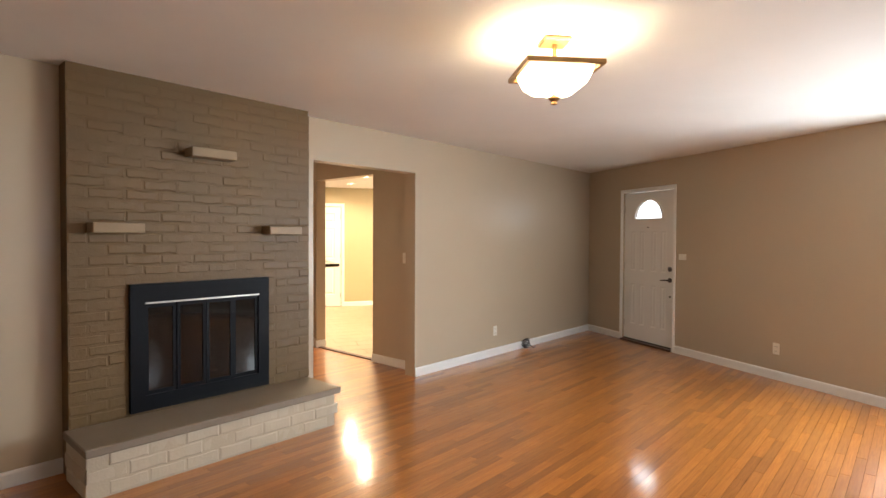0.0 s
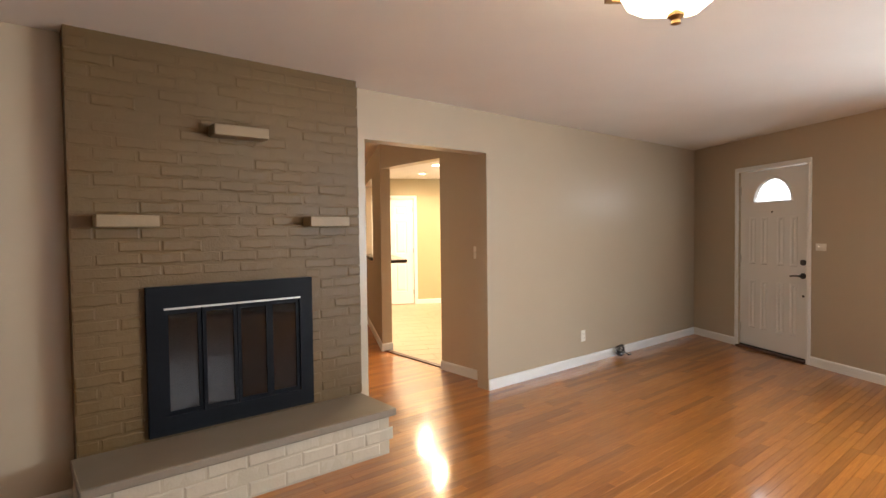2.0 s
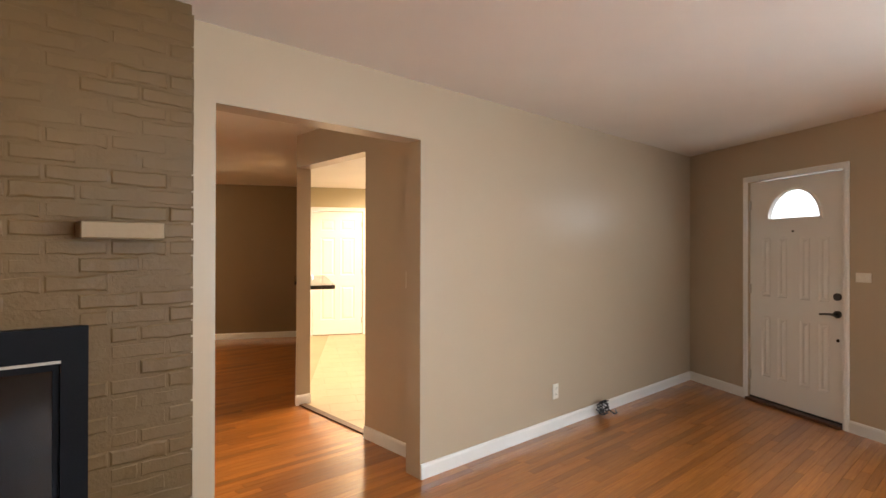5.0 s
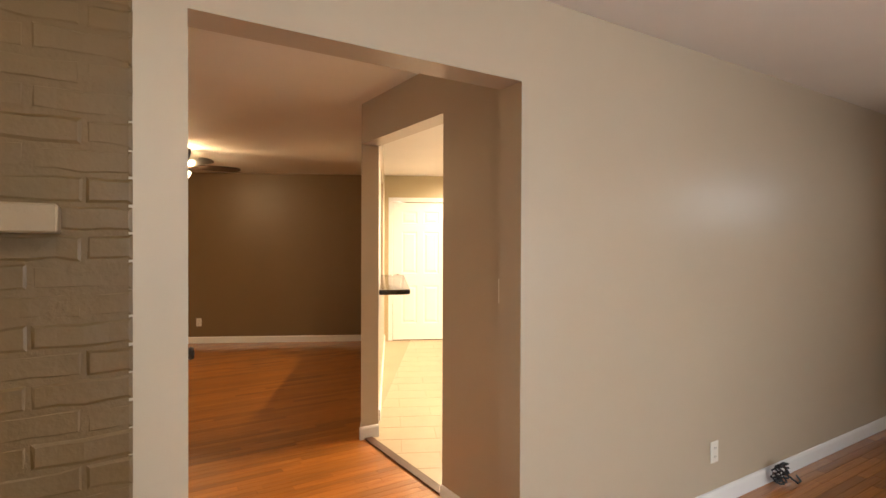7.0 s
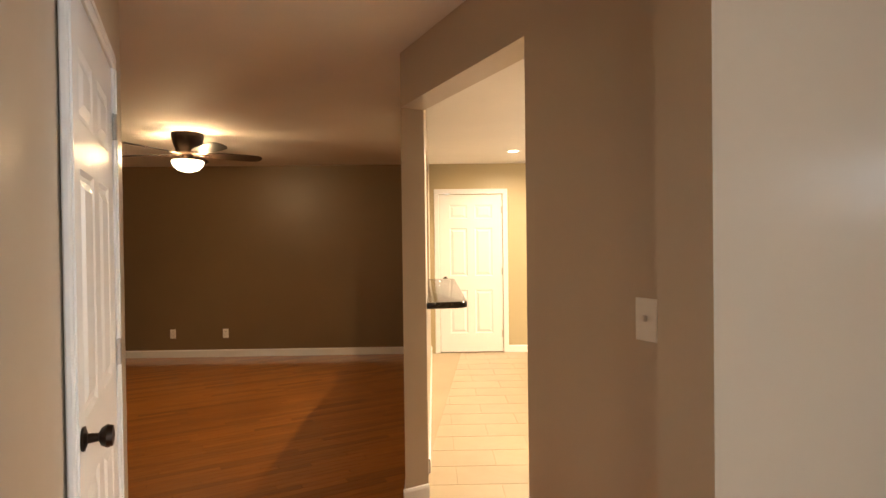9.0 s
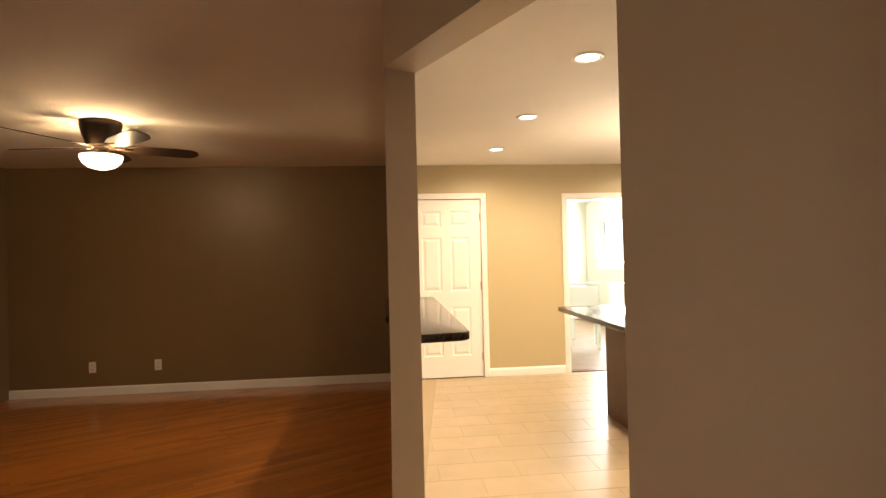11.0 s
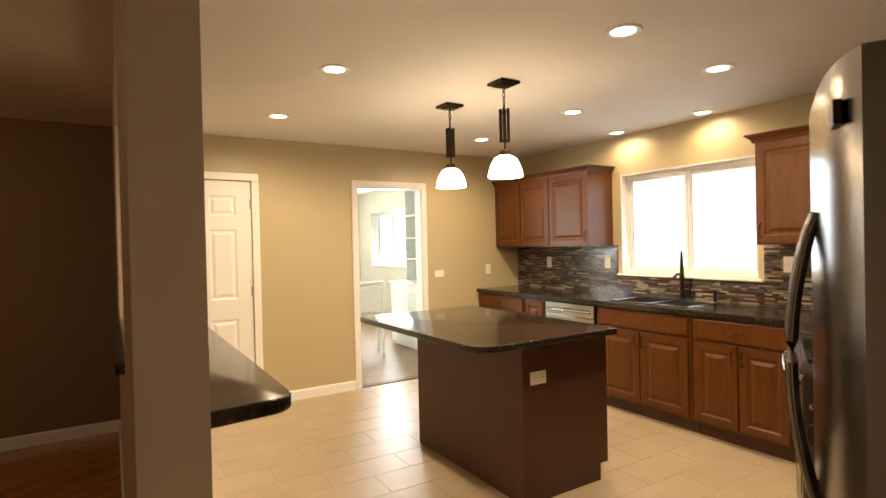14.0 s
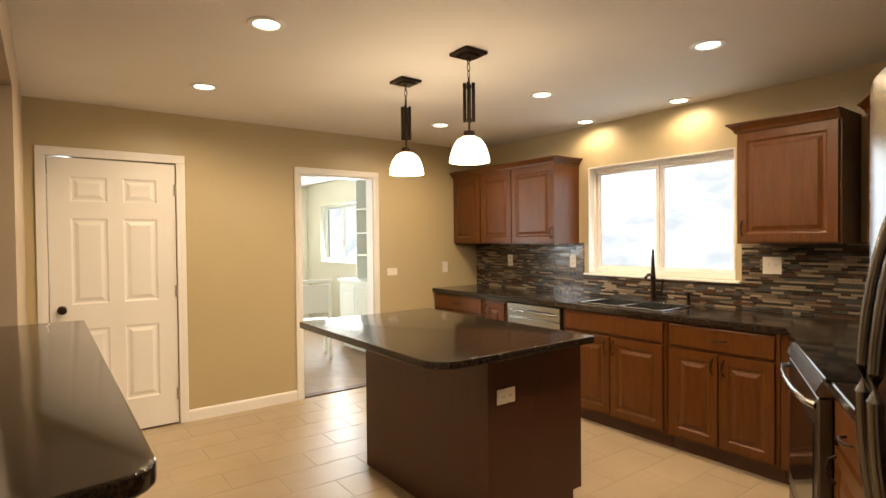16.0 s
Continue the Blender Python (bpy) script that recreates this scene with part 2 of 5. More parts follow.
def ring(bm, x0, x1, z0, z1, a, b, c, d, y0, y1, bevel=0.0):
    """A flat frame in the xz plane, outer x0..x1, z0..z1, inner a..b, c..d, from y0 to y1."""
    out = ((x0, z0), (x1, z0), (x1, z1), (x0, z1))
    inn = ((a, c), (b, c), (b, d), (a, d))
    v = [[bm.verts.new((x, y, z)) for x, z in s] for s in (out, inn) for y in (y0, y1)]
    of, ob_, nf, nb = v
    new_faces = []
    for i in range(4):
        j = (i + 1) % 4
        new_faces += [bm.faces.new((of[i], of[j], nf[j], nf[i])), bm.faces.new((ob_[i], nb[i], nb[j], ob_[j])), bm.faces.new((of[i], ob_[i], ob_[j], of[j])), bm.faces.new((nf[i], nf[j], nb[j], nb[i]))]
    if bevel:
        es = [e for e in {e for f in new_faces for e in f.edges} if e.calc_face_angle(0.0) > 0.5]
        bmesh.ops.bevel(bm, geom=es, offset=bevel, segments=1, affect="EDGES", profile=0.5)


def rung(*args, bevel=0.0):
    bm = bmesh.new()
    ring(bm, *args, bevel=bevel)
    return bm


def boxes(*items, bevel=0.0, seg=1):
    bm = bmesh.new()
    for it in items:
        box(bm, *it, bevel=bevel, seg=seg)
    return bm


def cyl(bm, a, b, r, r2=None, seg=20, caps=True):
    a, b = Vector(a), Vector(b)
    d = b - a
    m = Matrix.Translation((a + b) / 2) @ d.to_track_quat("Z", "Y").to_matrix().to_4x4()
    bmesh.ops.create_cone(bm, cap_ends=caps, segments=seg, radius1=r, radius2=r if r2 is None else r2, depth=d.length, matrix=m)


def lathe(bm, profile, centre=(0, 0, 0), seg=32, squash=0.0):
    """Turns (radius, z) pairs about an upright axis; squash makes the section squarer."""
    cx, cy, cz = centre
    rings = []
    for r, z in profile:
        ring = []
        for i in range(seg):
            a = 2 * math.pi * i / seg
            c, s = math.cos(a), math.sin(a)
            k = 1.0
            if squash:
                k = (abs(c) ** squash + abs(s) ** squash) ** (-1 / squash)
            ring.append(bm.verts.new((cx + r * k * c, cy + r * k * s, cz + z)))
        rings.append(ring)
    for a, b in zip(rings, rings[1:]):
        for i in range(seg):
            bm.faces.new((a[i], a[(i + 1) % seg], b[(i + 1) % seg], b[i]))
    return rings


def tube(bm, pts, r, seg=10):
    pts = [Vector(p) for p in pts]
    rings = []
    up = Vector((0, 0, 1))
    for i, p in enumerate(pts):
        d = (pts[min(i + 1, len(pts) - 1)] - pts[max(i - 1, 0)]).normalized()
        side = d.cross(up)
        side = side.normalized() if side.length > 1e-3 else Vector((1, 0, 0))
        n = side.cross(d)
        rings.append([bm.verts.new(p + r * (math.cos(2 * math.pi * k / seg) * side + math.sin(2 * math.pi * k / seg) * n)) for k in range(seg)])
    for a, b in zip(rings, rings[1:]):
        for k in range(seg):
            bm.faces.new((a[k], a[(k + 1) % seg], b[(k + 1) % seg], b[k]))
    bm.faces.new(rings[0][::-1])
    bm.faces.new(rings[-1])


def prism(bm, pts, z0, z1):
    lo = [bm.verts.new((x, y, z0)) for x, y in pts]
    hi = [bm.verts.new((x, y, z1)) for x, y in pts]
    n = len(pts)
    bm.faces.new(lo[::-1])
    bm.faces.new(hi)
    for i in range(n):
        bm.faces.new((lo[i], lo[(i + 1) % n], hi[(i + 1) % n], hi[i]))


def mesh_of(name, bm, mat, smooth=False):
    bmesh.ops.recalc_face_normals(bm, faces=bm.faces)
    me = bpy.data.meshes.new(name)
    bm.to_mesh(me)
    bm.free()
    me.materials.append(mat)
    if smooth:
        me.shade_smooth()
        me.set_sharp_from_angle(angle=radians(40))
    return me


def solid(name, bm, mat, label="", category="", kind="", group="", frame_m=I4, smooth=False):
    """One mesh that is a thing, or a piece of the setting, by itself."""
    ob = new(name, mesh_of(name, bm, mat, smooth))
    ob.matrix_basis = frame_m
    BASE[ob.name] = Vector((0, 0, 0))
    return tagged(ob, label, category, group, kind)


def thing(name, frame_m, base, label, category, group="", kind=""):
    ob = new(name)
    ob.empty_display_size = 0.1
    ob.matrix_basis = frame_m @ Matrix.Translation(base)
    BASE[ob.name] = Vector(base)
    return tagged(ob, label, category, group, kind)


def part(name, bm, mat, parent, label="", smooth=False, kind=""):
    b = BASE[parent.name]
    bmesh.ops.translate(bm, verts=bm.verts, vec=-b)
    ob = new(name, mesh_of(name, bm, mat, smooth))
    ob.parent = parent
    BASE[ob.name] = b
    return tagged(ob, label, kind=kind)


def lying(x, y, z, towards):
    """A frame whose -y side faces the given compass turn in degrees about z."""
    return Matrix.Translation((x, y, z)) @ Matrix.Rotation(radians(towards), 4, "Z")

# ---------------------------------------------------------------- setting


def wall(name, frame_m, axis, face, back, a0, a1, holes, mat, label, z1=CEIL):
    """A wall along x or y of its frame, from a0 to a1, with holes (a, b, z0, z1) that go through it."""
    bm = bmesh.new()

    def put(a, b, z0, z2):
        if b - a > 1e-4 and z2 - z0 > 1e-4:
            if axis == "x":
                box(bm, a, b, min(face, back), max(face, back), z0, z2)
            else:
                box(bm, min(face, back), max(face, back), a, b, z0, z2)

    at = a0
    for a, b, z0, z2 in sorted(holes):
        put(at, a, 0, z1)
        put(a, b, 0, z0)
        put(a, b, z2, z1)
        at = b
    put(at, a1, 0, z1)
    bmesh.ops.remove_doubles(bm, verts=bm.verts, dist=1e-5)
    return solid(name, bm, mat, label, "wall", "structure", frame_m=frame_m)


# living room
wall("wall_north", I4, "x", YA, YB, -1.4, 8.28, [(3.167, 4.393, 0, 2.084)], WALL, "taupe painted wall with an uncased hall opening")
wall("wall_south", I4, "x", -1.75, -1.9, -1.4, 4.9, [(2.0, 4.4, 0.75, 2.1)], WALL, "taupe painted wall with a window")
wall("wall_west", I4, "y", -1.4, -1.55, -1.9, YB, [], WALL, "taupe painted plain side wall")
# hall
wall("wall_hall", I4, "y", XB, XB2, YB, 6.996, [(5.895, 6.996, 0, 2.15)], WALL, "taupe wall with the wide kitchen opening")
HS0, HS1 = (3.186, YB), (3.266, 6.977)
bm = bmesh.new()
prism(bm, [HS0, HS1, (3.146, 6.977), (3.043, YB)], 0, CEIL)
solid("wall_hall_side", bm, WALL, "taupe hall wall holding a panelled door", "wall", "structure")
bm = bmesh.new()
prism(bm, [(3.145, 6.977), (3.145, 6.857), (-0.9, 6.857), (-0.9, 6.977)], 0, CEIL)
solid("wall_dining_south", bm, WALL, "taupe painted dining room wall", "wall", "structure")
# post where the two wings meet
bm = bmesh.new()
p0, p1 = kw(KC0, 8.46), kw(KC1, 8.40)
prism(bm, [(XB, 6.9965), (XB2, 6.9965), (p1.x, p1.y), (p0.x, p0.y)], 0, CEIL)
solid("wall_post", bm, WALL, "narrow painted post where the walls bend", "wall", "structure")
# kitchen wing and the long front wall
wall("wall_bar", K, "y", KC0, KC1, 8.41, KN, [(9.40, 10.80, 1.02, 2.15)], WALL, "taupe half wall with a pass-through above the bar")
wall("wall_kitchen_north", K, "x", KN, KN + 0.12, KC0, KW, [(1.125, 1.945, 0, 2.05), (2.965, 3.71, 0, 2.04)], KITCHEN, "warm beige end wall with a door and a doorway")
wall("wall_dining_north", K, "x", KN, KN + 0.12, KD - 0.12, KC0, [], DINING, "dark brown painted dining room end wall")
wall("wall_east", K, "y", KW, KW + 0.16, 0.3, 8.32, [(2.0, 4.1, 0.65, 2.1), (6.53, 7.455, 0.02, 2.06)], WALL, "taupe front wall with entry door and window")
wall("wall_kitchen_east", K, "y", KW, KW + 0.16, 8.32, 17.3, [(9.485, 10.765, 1.12, 2.065), (15.22, 16.55, 1.08, 2.05)], KITCHEN, "warm beige kitchen wall with windows")
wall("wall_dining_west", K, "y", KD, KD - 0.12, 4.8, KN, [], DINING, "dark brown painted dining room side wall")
# far room
wall("wall_back_room_north", K, "x", 17.15, 17.27, 1.0, KW, [], BACKWALL, "pale green grey painted wall")
# its opening is added, never in view, and only holds the fill lamp
wall("wall_back_room_west", K, "y", 1.4, 1.28, KN + 0.12, 17.15, [(13.3, 14.7, 0.9, 2.1)], BACKWALL, "pale green grey painted wall with an added unseen opening")
bm = boxes((KW - 0.012, KW - 0.002, KN + 0.12, 15.22, 0, CEIL), (KW - 0.012, KW - 0.002, 16.55, 17.15, 0, CEIL), (KW - 0.012, KW - 0.002, 15.22, 16.55, 0, 1.08), (KW - 0.012, KW - 0.002, 15.22, 16.55, 2.05, CEIL))
solid("wall_back_room_panelling", bm, BACKWALL, "pale green grey board panelling", "wall panelling", "structure", frame_m=K)
solid("wall_back_room_south", boxes((1.4, 2.965, KN + 0.121, KN + 0.131, 0, CEIL), (3.71, KW - 0.013, KN + 0.121, KN + 0.131, 0, CEIL), (2.965, 3.71, KN + 0.121, KN + 0.131, 2.04, CEIL)), BACKWALL, "pale green grey painted wall", "wall", "structure", frame_m=K)

# ceilings
bm = bmesh.new()
prism(bm, [(-1.6, -1.95), (4.9, -1.95), (8.4, 5.12), (-1.6, 5.12)], CEIL, CEIL + 0.12)
solid("ceiling_living_room", bm, CEILING, "white textured plaster ceiling", "ceiling", "structure")
bm = bmesh.new()
c = [kw(KD - 0.2, 17.3), kw(KW + 0.2, 17.3), kw(KW + 0.2, 8.45)]
prism(bm, [(-1.6, 5.12), (8.4, 5.12), (c[2].x, c[2].y), (c[1].x, c[1].y), (c[0].x, c[0].y)], CEIL, CEIL + 0.12)
solid("ceiling_kitchen_wing", bm, CEILING, "white textured plaster ceiling", "ceiling", "structure")

# ground outside
bm = bmesh.new()
prism(bm, [(-900, -900), (900, -900), (900, 900), (-900, 900)], -0.5, -0.35)
solid("ground", bm, GROUND, "pale lawn and gravel around the house", "ground", "structure")


# baseboards
def board(name, frame_m, pts, out):
    """A baseboard along a line of points; it stands out to the given side."""
    bm = bmesh.new()
    for (x0, y0), (x1, y1) in zip(pts, pts[1:]):
        d = Vector((x1 - x0, y1 - y0, 0))
        n = Vector((d.y, -d.x, 0)).normalized() * out
        prof = [(0.0005, 0.0), (0.014, 0.0), (0.014, 0.075), (0.009, 0.088), (0.0005, 0.092)]
        a, b = Vector((x0, y0, 0)), Vector((x1, y1, 0))
        r0 = [bm.verts.new(a + n * o + Vector((0, 0, z))) for o, z in prof]
        r1 = [bm.verts.new(b + n * o + Vector((0, 0, z))) for o, z in prof]
        for i in range(len(prof)):
            j = (i + 1) % len(prof)
            bm.faces.new((r0[i], r0[j], r1[j], r1[i]))
        bm.faces.new(r0[::-1])
        bm.faces.new(r1)
    return solid(name, bm, TRIM, "white painted wooden baseboard", "baseboard", "structure", frame_m=frame_m)


board("baseboard", I4, [(4.393, YA), (8.25, YA)], 1)
board("baseboard", I4, [(-1.4, YA), (1.38, YA)], 1)
board("baseboard", I4, [(3.03, YA), (3.167, YA)], 1)
board("baseboard", K, [(KW, 8.24), (KW, 7.505)], 1)
board("baseboard", K, [(KW, 6.478), (KW, 0.6)], 1)
board("baseboard", I4, [(4.393, YB - 0.002), (4.393, YA - 0.013)], -1)
board("baseboard", I4, [(3.167, YA - 0.013), (3.167, YB)], 1)
board("baseboard", I4, [(XB, YB), (XB, 5.895)], -1)
board("baseboard", I4, [(XB, 5.895), (XB2, 5.895)], -1)
board("baseboard", I4, [(XB2, 6.996), (XB - 0.013, 6.996)], -1)
board("baseboard", I4, [(XB, 6.983), (p0.x, p0.y)], -1)
board("baseboard", K, [(KC0, 8.44), (KC0, KN)], -1)
board("baseboard", K, [(KC1, 8.7), (KC1, KN)], 1)
board("baseboard", K, [(KD, KN), (KC0, KN)], 1)
board("baseboard", K, [(2.01, KN), (2.905, KN)], 1)
board("baseboard", K, [(3.77, KN), (4.43, KN)], 1)
board("baseboard", K, [(KD, 5.0), (KD, KN)], -1)
board("baseboard", I4, [HS0, (3.210, 5.735)], 1)
board("baseboard", I4, [(3.246, 6.63), HS1], 1)


# door casings
def casing(name, m, w, h, label, cw=0.062):
    """Trim round an opening w wide and h high; in its frame the wall face is y = 0 and the room is at -y."""
    t = 0.017
    bm = boxes((-cw, 0, -t, -0.0005, 0, h), (w, w + cw, -t, -0.0005, 0, h), (-cw, w + cw, -t, -0.0005, h, h + cw), bevel=0.004)
    for x in (-cw * 0.62, w + cw * 0.45):
        box(bm, x, x + 0.008, -t - 0.004, -t + 0.001, 0, h)
    box(bm, -cw * 0.62, w + cw * 0.62, -t - 0.004, -t + 0.001, h + cw * 0.45, h + cw * 0.45 + 0.008)
    return solid(name, bm, TRIM, label, "door casing", "structure", frame_m=m)


M_FRONT = K @ Matrix.Translation((KW, 7.455, 0)) @ Matrix.Rotation(radians(-90), 4, "Z")
M_KDOOR = K @ Matrix.Translation((1.125, KN, 0))
M_DW = K @ Matrix.Translation((2.965, KN, 0))
side = math.degrees(math.atan2(0.080, 1.785))
M_HDOOR = Matrix.Translation((3.217, 5.80, 0)) @ Matrix.Rotation(radians(90 - side), 4, "Z")
casing("trim", M_FRONT, 0.925, 2.06, "white painted front door casing", 0.05)
casing("trim", M_KDOOR, 0.82, 2.05, "white painted kitchen door casing", 0.064)
casing("trim", M_DW, 0.745, 2.04, "white painted doorway casing", 0.058)
casing("trim", M_HDOOR, 0.76, 2.05, "white painted hall door casing", 0.06)
solid("trim", boxes((0.0, 0.012, 0.0, 0.12, 0, 2.04), (0.733, 0.745, 0.0, 0.12, 0, 2.04), (0.012, 0.733, 0.0, 0.12, 2.028, 2.04)), TRIM, "white painted doorway jamb lining", "door jamb", "structure", frame_m=M_DW)


# ---------------------------------------------------------------- doors


def raised(bm, x0, x1, z0, z1, y):
    """A moulded panel: a sunk groove round a raised field, standing out of the plane y towards -y."""
    ins = ((0.0, 0.0), (0.012, 0.007), (0.024, 0.007), (0.048, -0.002))
    prev = None
    for d, dy in ins:
        ring = [bm.verts.new((x, y + dy, z)) for x, z in ((x0 + d, z0 + d), (x1 - d, z0 + d), (x1 - d, z1 - d), (x0 + d, z1 - d))]
        if prev:
            for i in range(4):
                bm.faces.new((prev[i], prev[(i + 1) % 4], ring[(i + 1) % 4], ring[i]))
        prev = ring
    bm.faces.new(prev)


def panelled(bm, w, h, t, panels, y0=0.0):
    """A slab w x h from y0 to y0 + t, its front cut into a grid round the panels."""
    xs = sorted({0.0, w, *(p[0] for p in panels), *(p[1] for p in panels)})
    zs = sorted({0.0, h, *(p[2] for p in panels), *(p[3] for p in panels)})
    for xa, xb in zip(xs, xs[1:]):
        for za, zb in zip(zs, zs[1:]):
            if any(xa >= p[0] - 1e-6 and xb <= p[1] + 1e-6 and za >= p[2] - 1e-6 and zb <= p[3] + 1e-6 for p in panels):
                continue
            bm.faces.new([bm.verts.new((x, y0, z)) for x, z in ((xa, za), (xb, za), (xb, zb), (xa, zb))])
    for p in panels:
        raised(bm, *p, y0)
    b = [bm.verts.new((x, y, z)) for x, z in ((0, 0), (w, 0), (w, h), (0, h)) for y in (y0, y0 + t)]
    for i in range(4):
        j = (i + 1) % 4
        bm.faces.new((b[2 * i], b[2 * i + 1], b[2 * j + 1], b[2 * j]))
    bm.faces.new((b[1], b[3], b[5], b[7]))
    bmesh.ops.remove_doubles(bm, verts=bm.verts, dist=1e-5)


SIX = lambda w, h: [(w * a, w * b, z0, z1) for a, b in ((0.16, 0.44), (0.56, 0.84)) for z0, z1 in ((0.24, 0.80), (0.98, 1.60), (1.72, 1.90))]


def knob_on(parent, x, z, y, mat=BRONZE):
    bm = bmesh.new()
    lathe(bm, [(0.0, 0.0), (0.028, 0.0), (0.030, 0.006), (0.012, 0.012), (0.010, 0.034), (0.022, 0.040), (0.028, 0.052), (0.024, 0.064), (0.0, 0.068)], seg=20)
    bmesh.ops.rotate(bm, verts=bm.verts, matrix=Matrix.Rotation(radians(90), 3, "X"))
    bmesh.ops.translate(bm, verts=bm.verts, vec=(x, y, z))
    part("door_knob", bm, mat, parent, "dark bronze round knob", True)


def hinges_on(parent, x, y, zs, mat=NICKEL):
    for z in zs:
        bm = bmesh.new()
        cyl(bm, (x, y, z - 0.045), (x, y, z + 0.045), 0.007, seg=10)
        box(bm, x - 0.016, x + 0.016, y + 0.002, y + 0.006, z - 0.045, z + 0.045)
        part("hinge", bm, mat, parent)


def six_panel_door(name, m, w, h, knob_x, hinge_x, label):
    d = thing(name, m, (0, 0, 0), label, "door", kind="structure")
    bm = bmesh.new()
    panelled(bm, w - 0.01, h - 0.02, 0.035, SIX(w - 0.01, h))
    bmesh.ops.translate(bm, verts=bm.verts, vec=(0.005, 0.004, 0.012))
    part("door_slab", bm, DOORPAINT, d)
    knob_on(d, knob_x, 0.96, 0.004)
    hinges_on(d, hinge_x, -0.006, (0.24, 1.05, 1.84))
    return d


six_panel_door("door_2", M_KDOOR, 0.82, 2.05, 0.075, 0.815, "closed white six-panel door with a dark knob")
six_panel_door("door_3", M_HDOOR @ Matrix.Translation((0, -0.012, 0)), 0.76, 2.05, 0.08, 0.755, "closed white six-panel hall door with a dark knob")


def front_door():
    d = thing("door_1", M_FRONT, (0, 0, 0), "closed white moulded front door with a half-round window", "door", kind="structure")
    w, h = 0.915, 2.025
    pan = []
    for a, b in ((0.13, 0.225), (0.30, 0.395), (0.52, 0.615), (0.69, 0.785)):
        pan += [(a, b, 0.22, 0.78), (a, b, 0.96, 1.50)]
    bm = bmesh.new()
    panelled(bm, w, 1.64, 0.04, pan)
    # upper part round the half-round light
    cx, cz, r = w / 2, 1.67, 0.255
    arc = [(cx + r * math.cos(math.pi * i / 18), cz + r * math.sin(math.pi * i / 18)) for i in range(19)]
    rim = [(w, cz + (h - cz) * i / 4) for i in range(5)] + [(w - w * i / 9, h) for i in range(1, 10)] + [(0.0, h - (h - cz) * i / 5) for i in range(1, 6)]
    for y in (0.0, 0.04):
        a = [bm.verts.new((x, y, z)) for x, z in arc]
        o = [bm.verts.new((x, y, z)) for x, z in rim]
        for i in range(18):
            bm.faces.new((a[i], a[i + 1], o[i + 1], o[i]))
        q = [bm.verts.new((x, y, z)) for x, z in ((0, 1.64), (w, 1.64), (w, cz), (0, cz))]
        bm.faces.new(q)
    bm.faces.new([bm.verts.new(v) for v in ((0, 0, h), (w, 0, h), (w, 0.04, h), (0, 0.04, h))])
    bmesh.ops.translate(bm, verts=bm.verts, vec=(0.005, 0.02, 0.028))
    part("door_slab", bm, DOORPAINT, d)
    bm = bmesh.new()
    ring = [[bm.verts.new((cx + 0.005 + q * math.cos(math.pi * i / 18), y, cz + 0.028 + q * math.sin(math.pi * i / 18))) for q, y in ((0.245, 0.02), (0.250, 0.008), (0.268, 0.008), (0.276, 0.02), (0.245, 0.05))] for i in range(19)]
    for a, b in zip(ring, ring[1:]):
        for k in range(5):
            bm.faces.new((a[k], a[(k + 1) % 5], b[(k + 1) % 5], b[k]))
    box(bm, cx - 0.27, cx + 0.28, 0.008, 0.05, cz + 0.010, cz + 0.030)
    part("light_frame", bm, TRIM, d, "white half-round window frame")
    bm = bmesh.new()
    pts = [bm.verts.new((cx + 0.005 + 0.25 * math.cos(math.pi * i / 18), 0.04, cz + 0.028 + 0.25 * math.sin(math.pi * i / 18))) for i in range(19)]
    bm.faces.new(pts)
    g = part("window_pane", bm, GLASSY, d, "half-round clear glass pane")
    g.visible_shadow = False
    # lock, lever and peephole
    for z in (1.04, 0.90):
        bm = bmesh.new()
        cyl(bm, (0.865, 0.02, z), (0.865, 0.004, z), 0.03, seg=20)
        lock = part("lock_rose", bm, GUNMETAL, d, "dark nickel lock plate", True)
    bm = bmesh.new()
    cyl(bm, (0.865, 0.01, 0.90), (0.865, -0.04, 0.90), 0.011, seg=12)
    tube(bm, [(0.87, -0.038, 0.90), (0.835, -0.044, 0.902), (0.795, -0.042, 0.898), (0.755, -0.036, 0.892)], 0.009)
    part("door_handle", bm, GUNMETAL, d, "dark nickel lever handle", True)
    bm = bmesh.new()
    cyl(bm, (0.865, 0.022, 0.69), (0.865, 0.012, 0.69), 0.012, seg=12)
    cyl(bm, (0.46, 0.022, 1.58), (0.46, 0.014, 1.58), 0.009, seg=12)
    part("peephole", bm, BRONZE, d)
    hinges_on(d, 0.004, 0.012, (0.24, 1.05, 1.84))
    part("sill", boxes((0.0, 0.925, -0.045, 0.14, 0.0, 0.025), bevel=0.004), wood_sill, d, "dark brown wooden door sill")
    part("weatherstrip", boxes((0.005, 0.92, 0.012, 0.02, 0.026, 0.04)), SLOT, d)


wood_sill = wooden("dark door sill wood", (0.05, 0.018, 0.008), (0.08, 0.03, 0.014), (0.12, 0.05, 0.02), 0.4, (9, 0.6, 9), False)
front_door()


